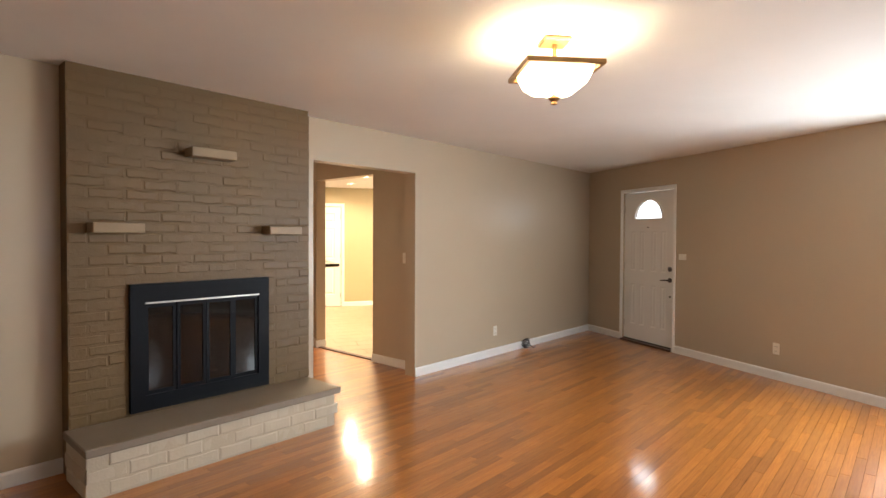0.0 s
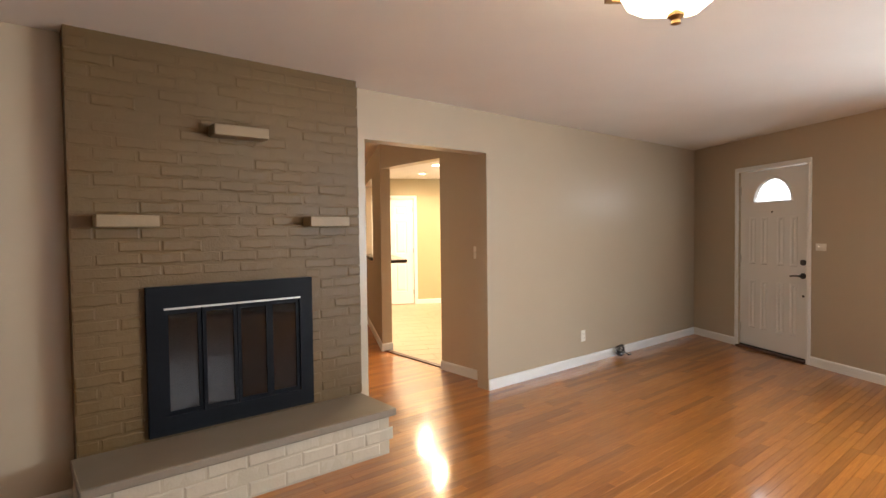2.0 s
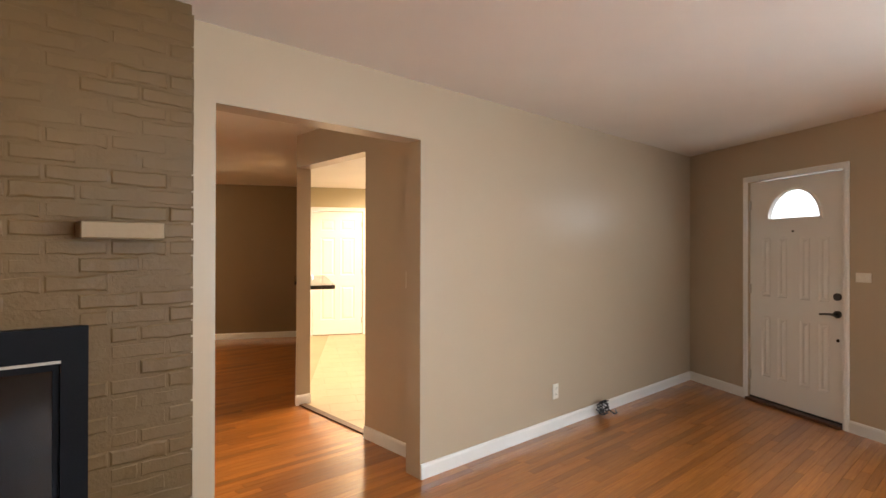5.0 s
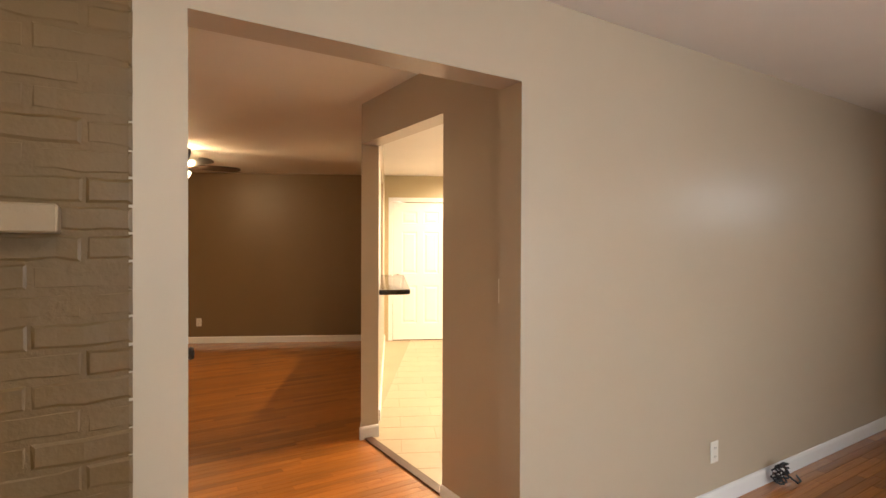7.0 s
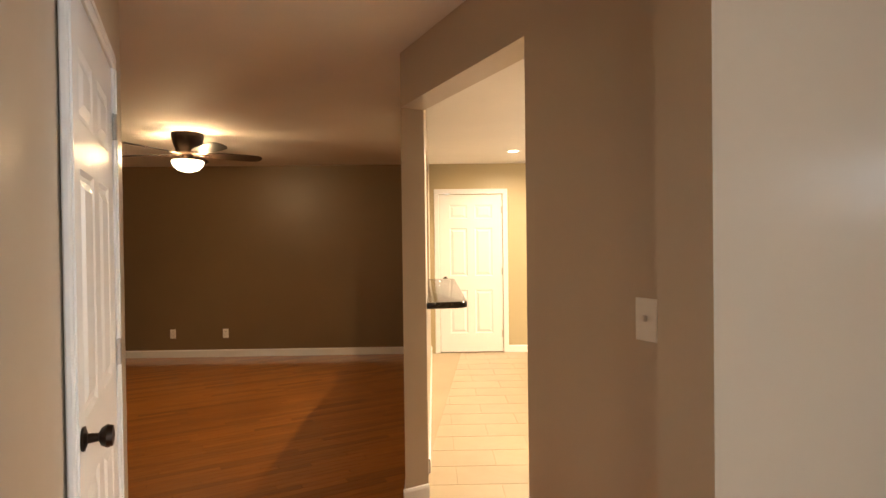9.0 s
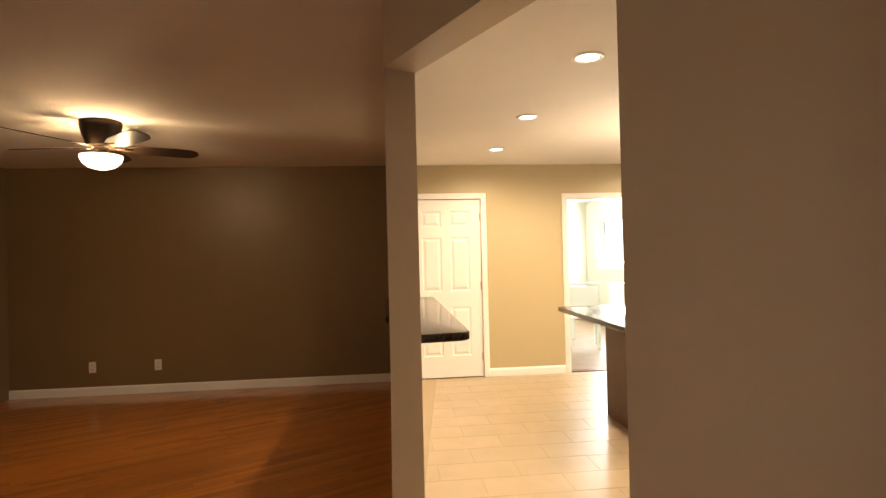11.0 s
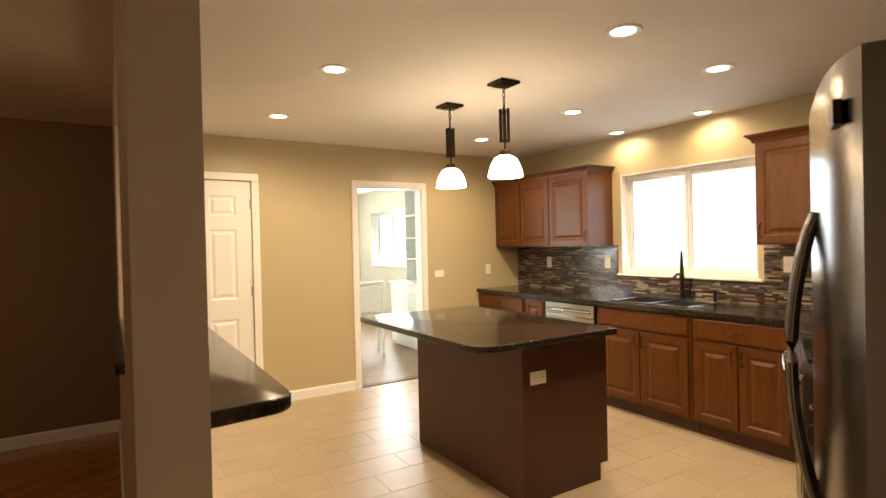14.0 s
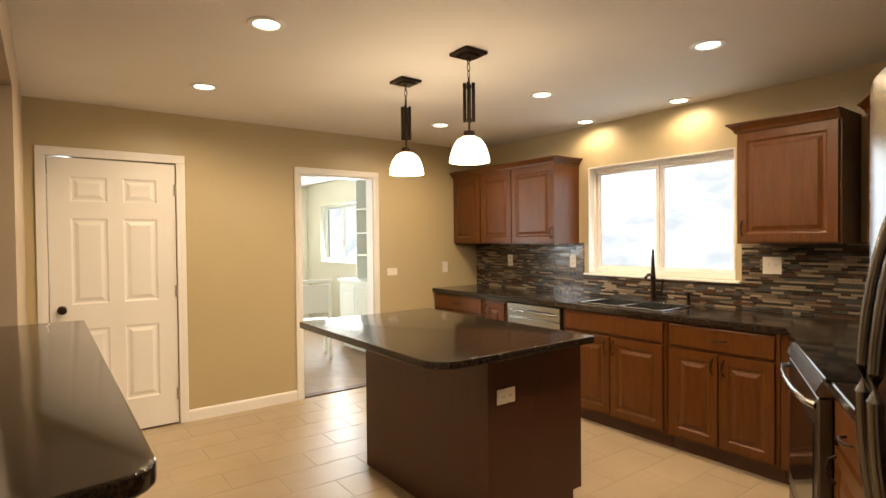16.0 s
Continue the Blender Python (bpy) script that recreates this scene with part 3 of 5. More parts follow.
# ---------------------------------------------------------------- windows
def window(name, m, w, z0, z1, depth, split, label, mat=TRIM, sill=True, still=0.04):
    """A window w wide; in its frame the wall face is y = 0 and the room is at -y."""
    d = thing(name, m, (0, 0, 0), label, "window", kind="structure")
    part("window_frame", rung(0, w, z0, z1, 0.035, w - 0.035, z0 + 0.04, z1 - 0.04, depth - 0.07, depth, bevel=0.003), mat, d)
    cut = [0.035, *[w * s for s in split], w - 0.035]
    for i, (a, b) in enumerate(zip(cut, cut[1:])):
        y = depth - 0.05 + 0.018 * (i % 2)
        f = 0.03
        part("sash", rung(a, b, z0 + 0.04, z1 - 0.04, a + f, b - f, z0 + 0.04 + f, z1 - 0.04 - f, y, y + 0.016, bevel=0.002), mat, d)
        g = part("window_pane", boxes((a + f, b - f, y + 0.006, y + 0.010, z0 + 0.04 + f, z1 - 0.04 - f)), GLASSY, d, "clear glass pane")
        g.visible_shadow = False
    if sill:
        part("window_sill", boxes((-still, w + still, -0.03, depth - 0.07, z0 - 0.022, z0 - 0.001), bevel=0.005), mat, d)
        part("reveal", boxes((0.0, 0.012, 0.0, depth - 0.07, z0, z1), (w - 0.012, w, 0.0, depth - 0.07, z0, z1), (0.012, w - 0.012, 0.0, depth - 0.07, z1 - 0.012, z1)), mat, d)
    return d


KE = lambda y: K @ Matrix.Translation((KW, y, 0)) @ Matrix.Rotation(radians(-90), 4, "Z")
window("window_1", KE(10.765), 1.28, 1.12, 2.065, 0.14, (0.5,), "white sliding kitchen window above the sink")
window("window_2", KE(16.55), 1.33, 1.08, 2.05, 0.14, (0.5,), "white framed back room window", BACKWHITE)
window("window_3", KE(4.1), 2.1, 0.65, 2.1, 0.14, (0.33, 0.67), "wide white living room window")
window("window_4", Matrix.Translation((4.4, -1.75, 0)) @ Matrix.Rotation(radians(180), 4, "Z"), 2.4, 0.75, 2.1, 0.13, (0.5,), "white living room rear window")

# ---------------------------------------------------------------- fireplace
FX0, FX1, FY = 1.378, 3.02, 4.912


def brick_mesh(name, l, h, d, mat):
    """A hand-moulded brick: wavy arrises, a soft round edge and an uneven face."""
    bm = bmesh.new()
    n = max(2, int(l / 0.045))
    u = lambda s: random.uniform(-s, s)
    rim = [(l * i / n, u(0.0035)) for i in range(n + 1)] + [(l * (n - i) / n, h + u(0.0035)) for i in range(n + 1)]
    c = 0.009
    lo = [bm.verts.new((x, 0.001, z)) for x, z in rim]
    mid = [bm.verts.new((v.co.x, -d + 0.0045 + u(0.001), v.co.z)) for v in lo]
    hi = []
    for v in lo:
        x = min(max(v.co.x, c), l - c)
        z = v.co.z + c if v.co.z < h / 2 else v.co.z - c
        hi.append(bm.verts.new((x, -d + u(0.0014), z)))
    k = len(lo)
    for a, b in ((lo, mid), (mid, hi)):
        for i in range(k):
            bm.faces.new((a[i], a[(i + 1) % k], b[(i + 1) % k], b[i]))
    for i in range(n):
        bm.faces.new((hi[i], hi[i + 1], hi[k - 2 - i], hi[k - 1 - i]))
    return mesh_of(name, bm, mat)


def fireplace():
    f = thing("fireplace", I4, (2.2, 4.95, 0), "floor-to-ceiling beige painted brick fireplace with glass doors", "fireplace")
    # chimney breast, hollow behind the firebox
    a, b, z0, z1 = 1.75, 2.595, 0.375, 1.07
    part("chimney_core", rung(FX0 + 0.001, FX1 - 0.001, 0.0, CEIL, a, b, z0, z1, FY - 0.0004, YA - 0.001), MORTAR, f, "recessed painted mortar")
    part("firebox_lining", boxes((a, b, YA - 0.012, YA - 0.001, z0, z1), (a, a + 0.01, FY + 0.01, YA - 0.012, z0, z1), (b - 0.01, b, FY + 0.01, YA - 0.012, z0, z1), (a + 0.01, b - 0.01, FY + 0.01, YA - 0.012, z0, z0 + 0.01)), DARKLINING, f, "dark firebox lining")
    # black surround
    s0, s1, t0, t1 = 1.70, 2.650, 0.312, 1.125
    fr = 0.085
    part("surround", rung(s0, s1, t0, t1, s0 + fr, s1 - fr, t0 + 0.10, t1 - 0.12, FY - 0.035, FY + 0.004, bevel=0.006), BLACK, f, "black metal surround")
    part("door_rail", boxes((s0 + fr, s1 - fr, FY - 0.044, FY - 0.036, t1 - 0.128, t1 - 0.118)), NICKEL, f, "bright metal rail")
    n = 4
    w = (s1 - s0 - 2 * fr) / n
    for i in range(n):
        x = s0 + fr + i * w
        y = FY - 0.024 - (0.008 if i in (1, 2) else 0.0)
        d = part("glass_door", rung(x + 0.002, x + w - 0.002, t0 + 0.10, t1 - 0.13, x + 0.022, x + w - 0.022, t0 + 0.125, t1 - 0.155, y, y + 0.018, bevel=0.002), BLACK, f, "folding glass fire door")
        part("pane", boxes((x + 0.022, x + w - 0.022, y + 0.007, y + 0.011, t0 + 0.125, t1 - 0.155)), FIREGLASS, d, "opaque dark glass pane")
    # log grate
    g = bmesh.new()
    for i in range(7):
        x = 1.93 + i * 0.08
        box(g, x, x + 0.014, FY + 0.03, FY + 0.11, 0.42, 0.436)
    box(g, 1.91, 2.44, FY + 0.06, FY + 0.075, 0.405, 0.4205)
    part("grate", g, BLACK, f, "black iron log grate")
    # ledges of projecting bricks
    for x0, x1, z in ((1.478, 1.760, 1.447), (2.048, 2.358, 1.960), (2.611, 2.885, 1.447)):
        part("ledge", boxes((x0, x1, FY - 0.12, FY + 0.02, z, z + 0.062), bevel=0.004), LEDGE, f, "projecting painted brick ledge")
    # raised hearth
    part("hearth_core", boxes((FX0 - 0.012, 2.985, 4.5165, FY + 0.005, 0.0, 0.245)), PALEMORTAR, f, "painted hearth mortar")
    part("hearth_slab", boxes((FX0 - 0.03, 3.02, 4.478, FY - 0.001, 0.2455, 0.292), bevel=0.006), HEARTH, f, "smooth taupe painted hearth top")
    # bricks: two stretcher lengths, half bats and the hearth's face
    L, H, J = 0.2015, 0.0625, 0.0055
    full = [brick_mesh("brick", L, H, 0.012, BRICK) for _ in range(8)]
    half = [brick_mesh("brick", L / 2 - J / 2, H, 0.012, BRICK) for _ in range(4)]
    base = BASE[f.name]

    def lay(me, x, y, z, turn=0.0):
        o = new("brick", random.choice(me))
        o.parent = f
        o.matrix_basis = Matrix.Translation(Vector((x, y, z)) - base) @ Matrix.Rotation(radians(turn), 4, "Z") @ Matrix.Rotation(radians(random.uniform(-0.4, 0.4)), 4, "Y") @ Matrix.Diagonal((random.choice((1.0, 1.012, 1.016)) if x < FX1 - L - 0.02 else 0.995, 1, random.uniform(1.0, 1.05), 1))

    rows = int((CEIL - 0.005) / (H + J))
    for r in range(4, rows):
        z = 0.295 + (r - 4) * (H + J)
        if z + H > CEIL:
            break
        x = FX0 + (0 if r % 2 else -(L + J) / 2)
        while x < FX1 - 0.02:
            xa, xb = max(x, FX0), min(x + L, FX1)
            blocked = z < t1 - 0.01 and xb > s0 + 0.02 and xa < s1 - 0.02
            me, xs = full, xa
            if blocked:
                if xa < s0 - 0.05:
                    me, xs = half, min(xa, s0 + 0.03 - (L / 2 - J / 2))
                elif xb > s1 + 0.05:
                    me, xs = half, xb - (L / 2 - J / 2)
                else:
                    me = None
            elif xb - xa < L - 0.03:
                me = half if xb - xa > 0.05 else None
                xs = xa if xa > FX0 else xb - (L / 2 - J / 2)
            if me:
                lay(me, xs, FY + 0.0095 + random.uniform(-0.002, 0.002), z)
            x += L + J
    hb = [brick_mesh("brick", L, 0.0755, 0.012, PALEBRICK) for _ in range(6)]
    for r in range(3):
        z = 0.006 + r * 0.081
        x = FX0 - 0.014 + (0 if r % 2 else -0.10)
        while x < 2.88:
            if x >= FX0 - 0.05:
                lay(hb, x, 4.526 + random.uniform(-0.004, 0.003), z)
            x += L + J
        for k in range(2):
            lay(hb, 2.982, 4.53 + 0.03 * (r % 2) + k * (L - 0.035), z, 90)
            lay(hb, FX0 - 0.009, 4.54 + L - 0.02 + 0.03 * (r % 2) + k * (L - 0.04), z, -90)


fireplace()

# ---------------------------------------------------------------- floors
def strips(name, frame_m, x0, x1, y0, y1, width, lmin, lmax, gap, mat, near, inside, parent, top, word):
    """Boards along x. Those whose middle lies in near become single pieces, the rest one mesh."""
    rng = random.Random(7)
    lengths = [lmin + (lmax - lmin) * i / 3 for i in range(4)]
    t = 0.006

    def shape(bm, l, m):
        w = width - gap
        c = 0.0007
        lo = [bm.verts.new(m @ Vector(v)) for v in ((0, 0, -t), (l, 0, -t), (l, w, -t), (0, w, -t))]
        md = [bm.verts.new(m @ Vector(v)) for v in ((0, 0, -c), (l, 0, -c), (l, w, -c), (0, w, -c))]
        hi = [bm.verts.new(m @ Vector(v)) for v in ((c, c, 0), (l - c, c, 0), (l - c, w - c, 0), (c, w - c, 0))]
        for a, b in ((lo, md), (md, hi)):
            for i in range(4):
                bm.faces.new((a[i], a[(i + 1) % 4], b[(i + 1) % 4], b[i]))
        bm.faces.new(hi)

    meshes = []
    for l in lengths:
        bm = bmesh.new()
        shape(bm, l - gap, I4)
        meshes.append(mesh_of(word, bm, mat))
    verts, faces, count = [], [], 0
    y = y0
    while y < y1:
        for lo_x, hi_x in inside(y + width / 2):
            x = lo_x - rng.uniform(0, lmin * 0.8)
            while x < hi_x:
                i = rng.randrange(4)
                l = lengths[i]
                xa, xb = max(x, lo_x), min(x + l, hi_x)
                whole = xa == x and xb == x + l
                if whole and near(x + l / 2, y) and count < 290:
                    o = new(word, meshes[i])
                    o.parent = parent
                    o.location = (x, y, top)
                    count += 1
                elif xb - xa > 0.01:
                    w, c, L = width - gap, 0.0007, xb - xa - gap
                    n = len(verts)
                    verts += [(xa, y, top - t), (xa + L, y, top - t), (xa + L, y + w, top - t), (xa, y + w, top - t), (xa + c, y + c, top), (xa + L - c, y + c, top), (xa + L - c, y + w - c, top), (xa + c, y + w - c, top)]
                    faces += [(n, n + 1, n + 5, n + 4), (n + 1, n + 2, n + 6, n + 5), (n + 2, n + 3, n + 7, n + 6), (n + 3, n, n + 4, n + 7), (n + 4, n + 5, n + 6, n + 7)]
                x += l
        y += width
    me = bpy.data.meshes.new(name)
    me.from_pydata(verts, [], faces)
    me.materials.append(mat)
    o = new(name, me)
    o.parent = parent
    tagged(o, kind="stuff")


def local(x, y):
    v = K.transposed() @ Vector((x, y, 0))
    return v.x, v.y


SN, CS = math.sin(radians(PHI)), math.cos(radians(PHI))


def east_x(y, kx):
    """World x at which the kitchen wing's line of constant kx crosses the given y."""
    return kx * CS + SN * (y + kx * SN) / CS


def wood_spans(y):
    """Stretches of x that have oak boards at this y."""
    if y < YB:
        return [(-1.4, min(east_x(y, KW), 8.4))]
    if y < 6.99:
        return [(3.1, XB + 0.03)]
    lo = max(east_x(y, KD), -0.9) if y < 9.5 else east_x(y, KD)
    end = (KN - y * CS) / SN
    hi = min(east_x(y, KC0 + 0.04), end)
    return [(lo, hi)] if hi > lo else []


bm = bmesh.new()
q = [Vector((-1.5, -1.85, 0)), Vector((4.8, -1.85, 0)), Vector((8.27, YB + 0.02, 0)), Vector((-1.5, YB + 0.02, 0))]
prism(bm, [(v.x, v.y) for v in q], -0.12, -0.005)
solid_floor = solid("floor", bm, SUBFLOOR, "glossy varnished red oak strip floor", "floor", "structure")
strips("floor_planks", I4, -1.4, 8.3, -1.75, 13.9, 0.057, 0.45, 1.15, 0.0005, OAK, lambda x, y: 0.9 < x < 6.2 and 3.0 < y < 5.0, wood_spans, solid_floor, 0.0, "plank")
bm = bmesh.new()
q = [kw(KD, KN), kw(KC1, KN), kw(KC1, 8.4), Vector((XB + 0.06, 7.0, 0)), Vector((XB + 0.06, YB + 0.021, 0)), Vector((3.0, YB + 0.021, 0)), Vector((3.0, 6.9, 0)), Vector((-0.9, 6.9, 0))]
prism(bm, [(v.x, v.y) for v in q], -0.12, -0.005)
solid("floor_dining_room", bm, SUBFLOOR, "subfloor under the oak strips of the dining room", "floor", "structure")

bm = bmesh.new()
q = [kw(0.95, KN), kw(KW, KN), kw(KW, 8.3), Vector((XB + 0.062, YB, 0)), Vector((XB + 0.062, 7.0, 0)), kw(0.95, 8.45)]
TILED = [(v.x, v.y) for v in (K.transposed() @ p for p in q)]
prism(bm, [(v.x, v.y) for v in q], -0.12, -0.0012)
tile_floor = solid("floor_kitchen", bm, GROUT, "beige porcelain tile kitchen floor", "floor", "structure")


def clipped(poly, region):
    """A convex polygon cut to a convex region that runs clockwise."""
    n = len(region)
    for i in range(n):
        (ax, ay), (bx, by) = region[i], region[(i + 1) % n]
        out = []
        side_of = lambda p: (bx - ax) * (p[1] - ay) - (by - ay) * (p[0] - ax)
        for k, p in enumerate(poly):
            q = poly[(k + 1) % len(poly)]
            sp, sq = side_of(p), side_of(q)
            if sp <= 0:
                out.append(p)
            if sp * sq < 0:
                u = sp / (sp - sq)
                out.append((p[0] + u * (q[0] - p[0]), p[1] + u * (q[1] - p[1])))
        poly = out
        if len(poly) < 3:
            return []
    return poly


def tiles():
    w, l, gap = 0.26, 0.52, 0.0022

    def tile_mesh(pts):
        bm = bmesh.new()
        cx, cy = sum(p[0] for p in pts) / len(pts), sum(p[1] for p in pts) / len(pts)
        lo = [bm.verts.new((x, y, -0.004)) for x, y in pts]
        hi = [bm.verts.new((x + 0.002 * (1 if x < cx else -1), y + 0.002 * (1 if y < cy else -1), 0.0)) for x, y in pts]
        for i in range(len(pts)):
            j = (i + 1) % len(pts)
            bm.faces.new((lo[i], lo[j], hi[j], hi[i]))
        bm.faces.new(hi)
        return mesh_of("tile", bm, TILE)

    whole = tile_mesh([(0, 0), (l - gap, 0), (l - gap, w - gap), (0, w - gap)])
    row = 0
    y = 10.10 - 0.26 * 18
    while y < KN:
        x = 2.215 - 0.52 * 6 + (0.26 if row % 2 else 0.0)
        while x < KW:
            pts = [(x, y), (x + l - gap, y), (x + l - gap, y + w - gap), (x, y + w - gap)]
            cut = clipped(pts, TILED)
            if cut:
                same = len(cut) == 4 and all(abs(a - b) < 1e-6 for p, r in zip(sorted(cut), sorted(pts)) for a, b in zip(p, r))
                o = new("tile", whole if same else tile_mesh([(a - x, b - y) for a, b in cut]))
                o.parent = tile_floor
                o.matrix_basis = K @ Matrix.Translation((x, y, 0.0))
            x += l
        y += w
        row += 1


tiles()
solid("threshold_kitchen", boxes((XB + 0.02, XB + 0.085, 5.93, 6.98, 0.0, 0.012), bevel=0.004), wood_sill, "dark brown wooden threshold strip", "threshold", "structure")
solid("floor_back_room", boxes((1.3, KW, KN + 0.001, 17.2, -0.1, 0.0)), BACKOAK, "brown wood floor of the back room", "floor", "structure", frame_m=K)
solid("threshold_doorway", boxes((2.978, 3.697, KN + 0.01, KN + 0.11, 0.0, 0.01), bevel=0.003), wood_sill, "brown wooden doorway threshold", "threshold", "structure", frame_m=K)


# ---------------------------------------------------------------- plates
def outlet(m, label, wide=False, switch=False, category="outlet", s=1.0, toggles=1, horizontal=False):
    """A cover plate; in its frame the wall face is y = 0 and the room is at -y."""
    o = thing("light_switch" if switch else "wall_outlet", m, (0, 0, 0), label, "light switch" if switch else "outlet", "switches and outlets")
    w, h = (0.072, 0.116) if not wide else (0.118, 0.116)
    if horizontal:
        w, h = h, w
    part("cover_plate", boxes((-w / 2, w / 2, -0.006, -0.0005, -h / 2, h / 2), bevel=0.0025, seg=2), PLATE, o)
    if switch:
        for i in range(toggles):
            x = (i - (toggles - 1) / 2) * 0.046
            part("toggle", boxes((x - 0.005, x + 0.005, -0.018, -0.006, -0.004, 0.012), bevel=0.002), PLATE, o)
    else:
        for z in (-0.024, 0.024):
            bm = bmesh.new()
            u, v = (z, 0) if horizontal else (0, z)
            box(bm, u - 0.015, u + 0.015, -0.009, -0.006, v - 0.016, v + 0.016, 0.002)
            r = part("receptacle", bm, PLATE, o)
            part("slots", boxes((u - 0.008, u - 0.005, -0.0096, -0.009, v - 0.006, v + 0.006), (u + 0.005, u + 0.008, -0.0096, -0.009, v - 0.006, v + 0.006)), SLOT, r)
    return o


FACE_S = lambda x, z, y=YA: Matrix.Translation((x, y, z))
outlet(FACE_S(5.775, 0.30), "ivory duplex outlet low on the taupe wall")
FACE_E = lambda y, z, x=KW: K @ Matrix.Translation((x, y, z)) @ Matrix.Rotation(radians(-90), 4, "Z")
outlet(FACE_E(6.375, 1.205), "ivory double light switch beside the front door", False, True, toggles=2, horizontal=True)
outlet(FACE_E(5.135, 0.315), "ivory duplex outlet low on the front wall")
outlet(Matrix.Translation((XB, 5.362, 1.205)) @ Matrix.Rotation(radians(-90), 4, "Z"), "ivory light switch beside the kitchen opening", False, True)
KS = lambda x, z: K @ Matrix.Translation((x, KN, z))
outlet(KS(-2.30, 0.30), "ivory outlet low on the dark dining wall")
outlet(KS(-1.63, 0.30), "ivory outlet low on the dark dining wall beside another")
outlet(KS(3.92, 1.115), "ivory horizontal switch plate by the doorway", False, True, horizontal=True)
outlet(KS(4.585, 1.138), "ivory light switch beside the counter", False, True)
KEm = lambda y, z: K @ Matrix.Translation((KW - 0.011, y, z)) @ Matrix.Rotation(radians(-90), 4, "Z")
outlet(KEm(11.76, 1.21), "ivory outlet on the mosaic backsplash")
outlet(KEm(10.93, 1.22), "ivory outlet on the mosaic beside the window")
outlet(KEm(9.24, 1.235), "ivory double switch on the mosaic backsplash", True, True, toggles=2)


def cable():
    bm = bmesh.new()
    pts = []
    for i in range(70):
        a = i / 69 * 2 * math.pi * 3.3
        r = 0.055 + 0.018 * math.sin(i * 0.7)
        pts.append((6.37 + r * 1.15 * math.cos(a), 4.985 + 0.02 * math.sin(i * 1.3), 0.075 + r * math.sin(a) * 0.85))
    pts += [(6.45, 4.93, 0.012), (6.51, 4.94, 0.008), (6.57, 4.99, 0.01)]
    tube(bm, pts, 0.0055, 8)
    solid("cable_coil", bm, RUBBER, "coil of black cable on the oak floor against the wall", "cable", smooth=True)


cable()


# ---------------------------------------------------------------- living room lamp
def ceiling_lamp():
    x, y = 2.945, 2.625
    o = thing("ceiling_light", I4, (x, y, CEIL), "square frosted glass ceiling light in a bronze frame", "ceiling light")
    tw = Matrix.Translation((x, y, 0)) @ Matrix.Rotation(radians(-42), 4, "Z")
    bm = bmesh.new()
    box(bm, -0.07, 0.07, -0.07, 0.07, CEIL - 0.022, CEIL, 0.005, m=tw)
    part("canopy", bm, BRASS, o, "square bronze ceiling plate")
    bm = bmesh.new()
    cyl(bm, (x, y, CEIL - 0.02), (x, y, CEIL - 0.31), 0.011, seg=12)
    lathe(bm, [(0.011, 0.0), (0.028, -0.006), (0.028, -0.016), (0.014, -0.028), (0.018, -0.04), (0.0, -0.046)], (x, y, CEIL - 0.285), 16)
    part("stem", bm, BRASS, o, "bronze stem and finial", True)
    bm = bmesh.new()
    s, z, t = 0.195, CEIL - 0.160, 0.022
    for a0, a1, b0, b1 in ((-s, s, -s, -s + t), (-s, s, s - t, s), (-s, -s + t, -s + t, s - t), (s - t, s, -s + t, s - t)):
        box(bm, a0, a1, b0, b1, z - 0.012, z + 0.012, 0.002, m=tw)
    box(bm, -s + t, s - t, -0.008, 0.008, z - 0.006, z + 0.006, m=tw)
    box(bm, -0.008, 0.008, -s + t, s - t, z - 0.0055, z + 0.0055, m=tw)
    part("frame", bm, BRASS, o, "square antique bronze frame")
    bm = bmesh.new()
    lathe(bm, [(0.172, 0.0), (0.165, -0.03), (0.145, -0.075), (0.105, -0.108), (0.05, -0.122), (0.0, -0.124)], (x, y, z + 0.004), 40, 5.0)
    bmesh.ops.rotate(bm, verts=bm.verts, cent=(x, y, 0), matrix=Matrix.Rotation(radians(-42), 3, "Z"))
    g = part("shade", bm, SHADE, o, "frosted glass bowl shade", True)
    g.visible_shadow = False
    point_lamp("ceiling_light_glow", (x, y, CEIL - 0.20), 30, (1.0, 0.80, 0.55), 0.07)


ceiling_lamp()


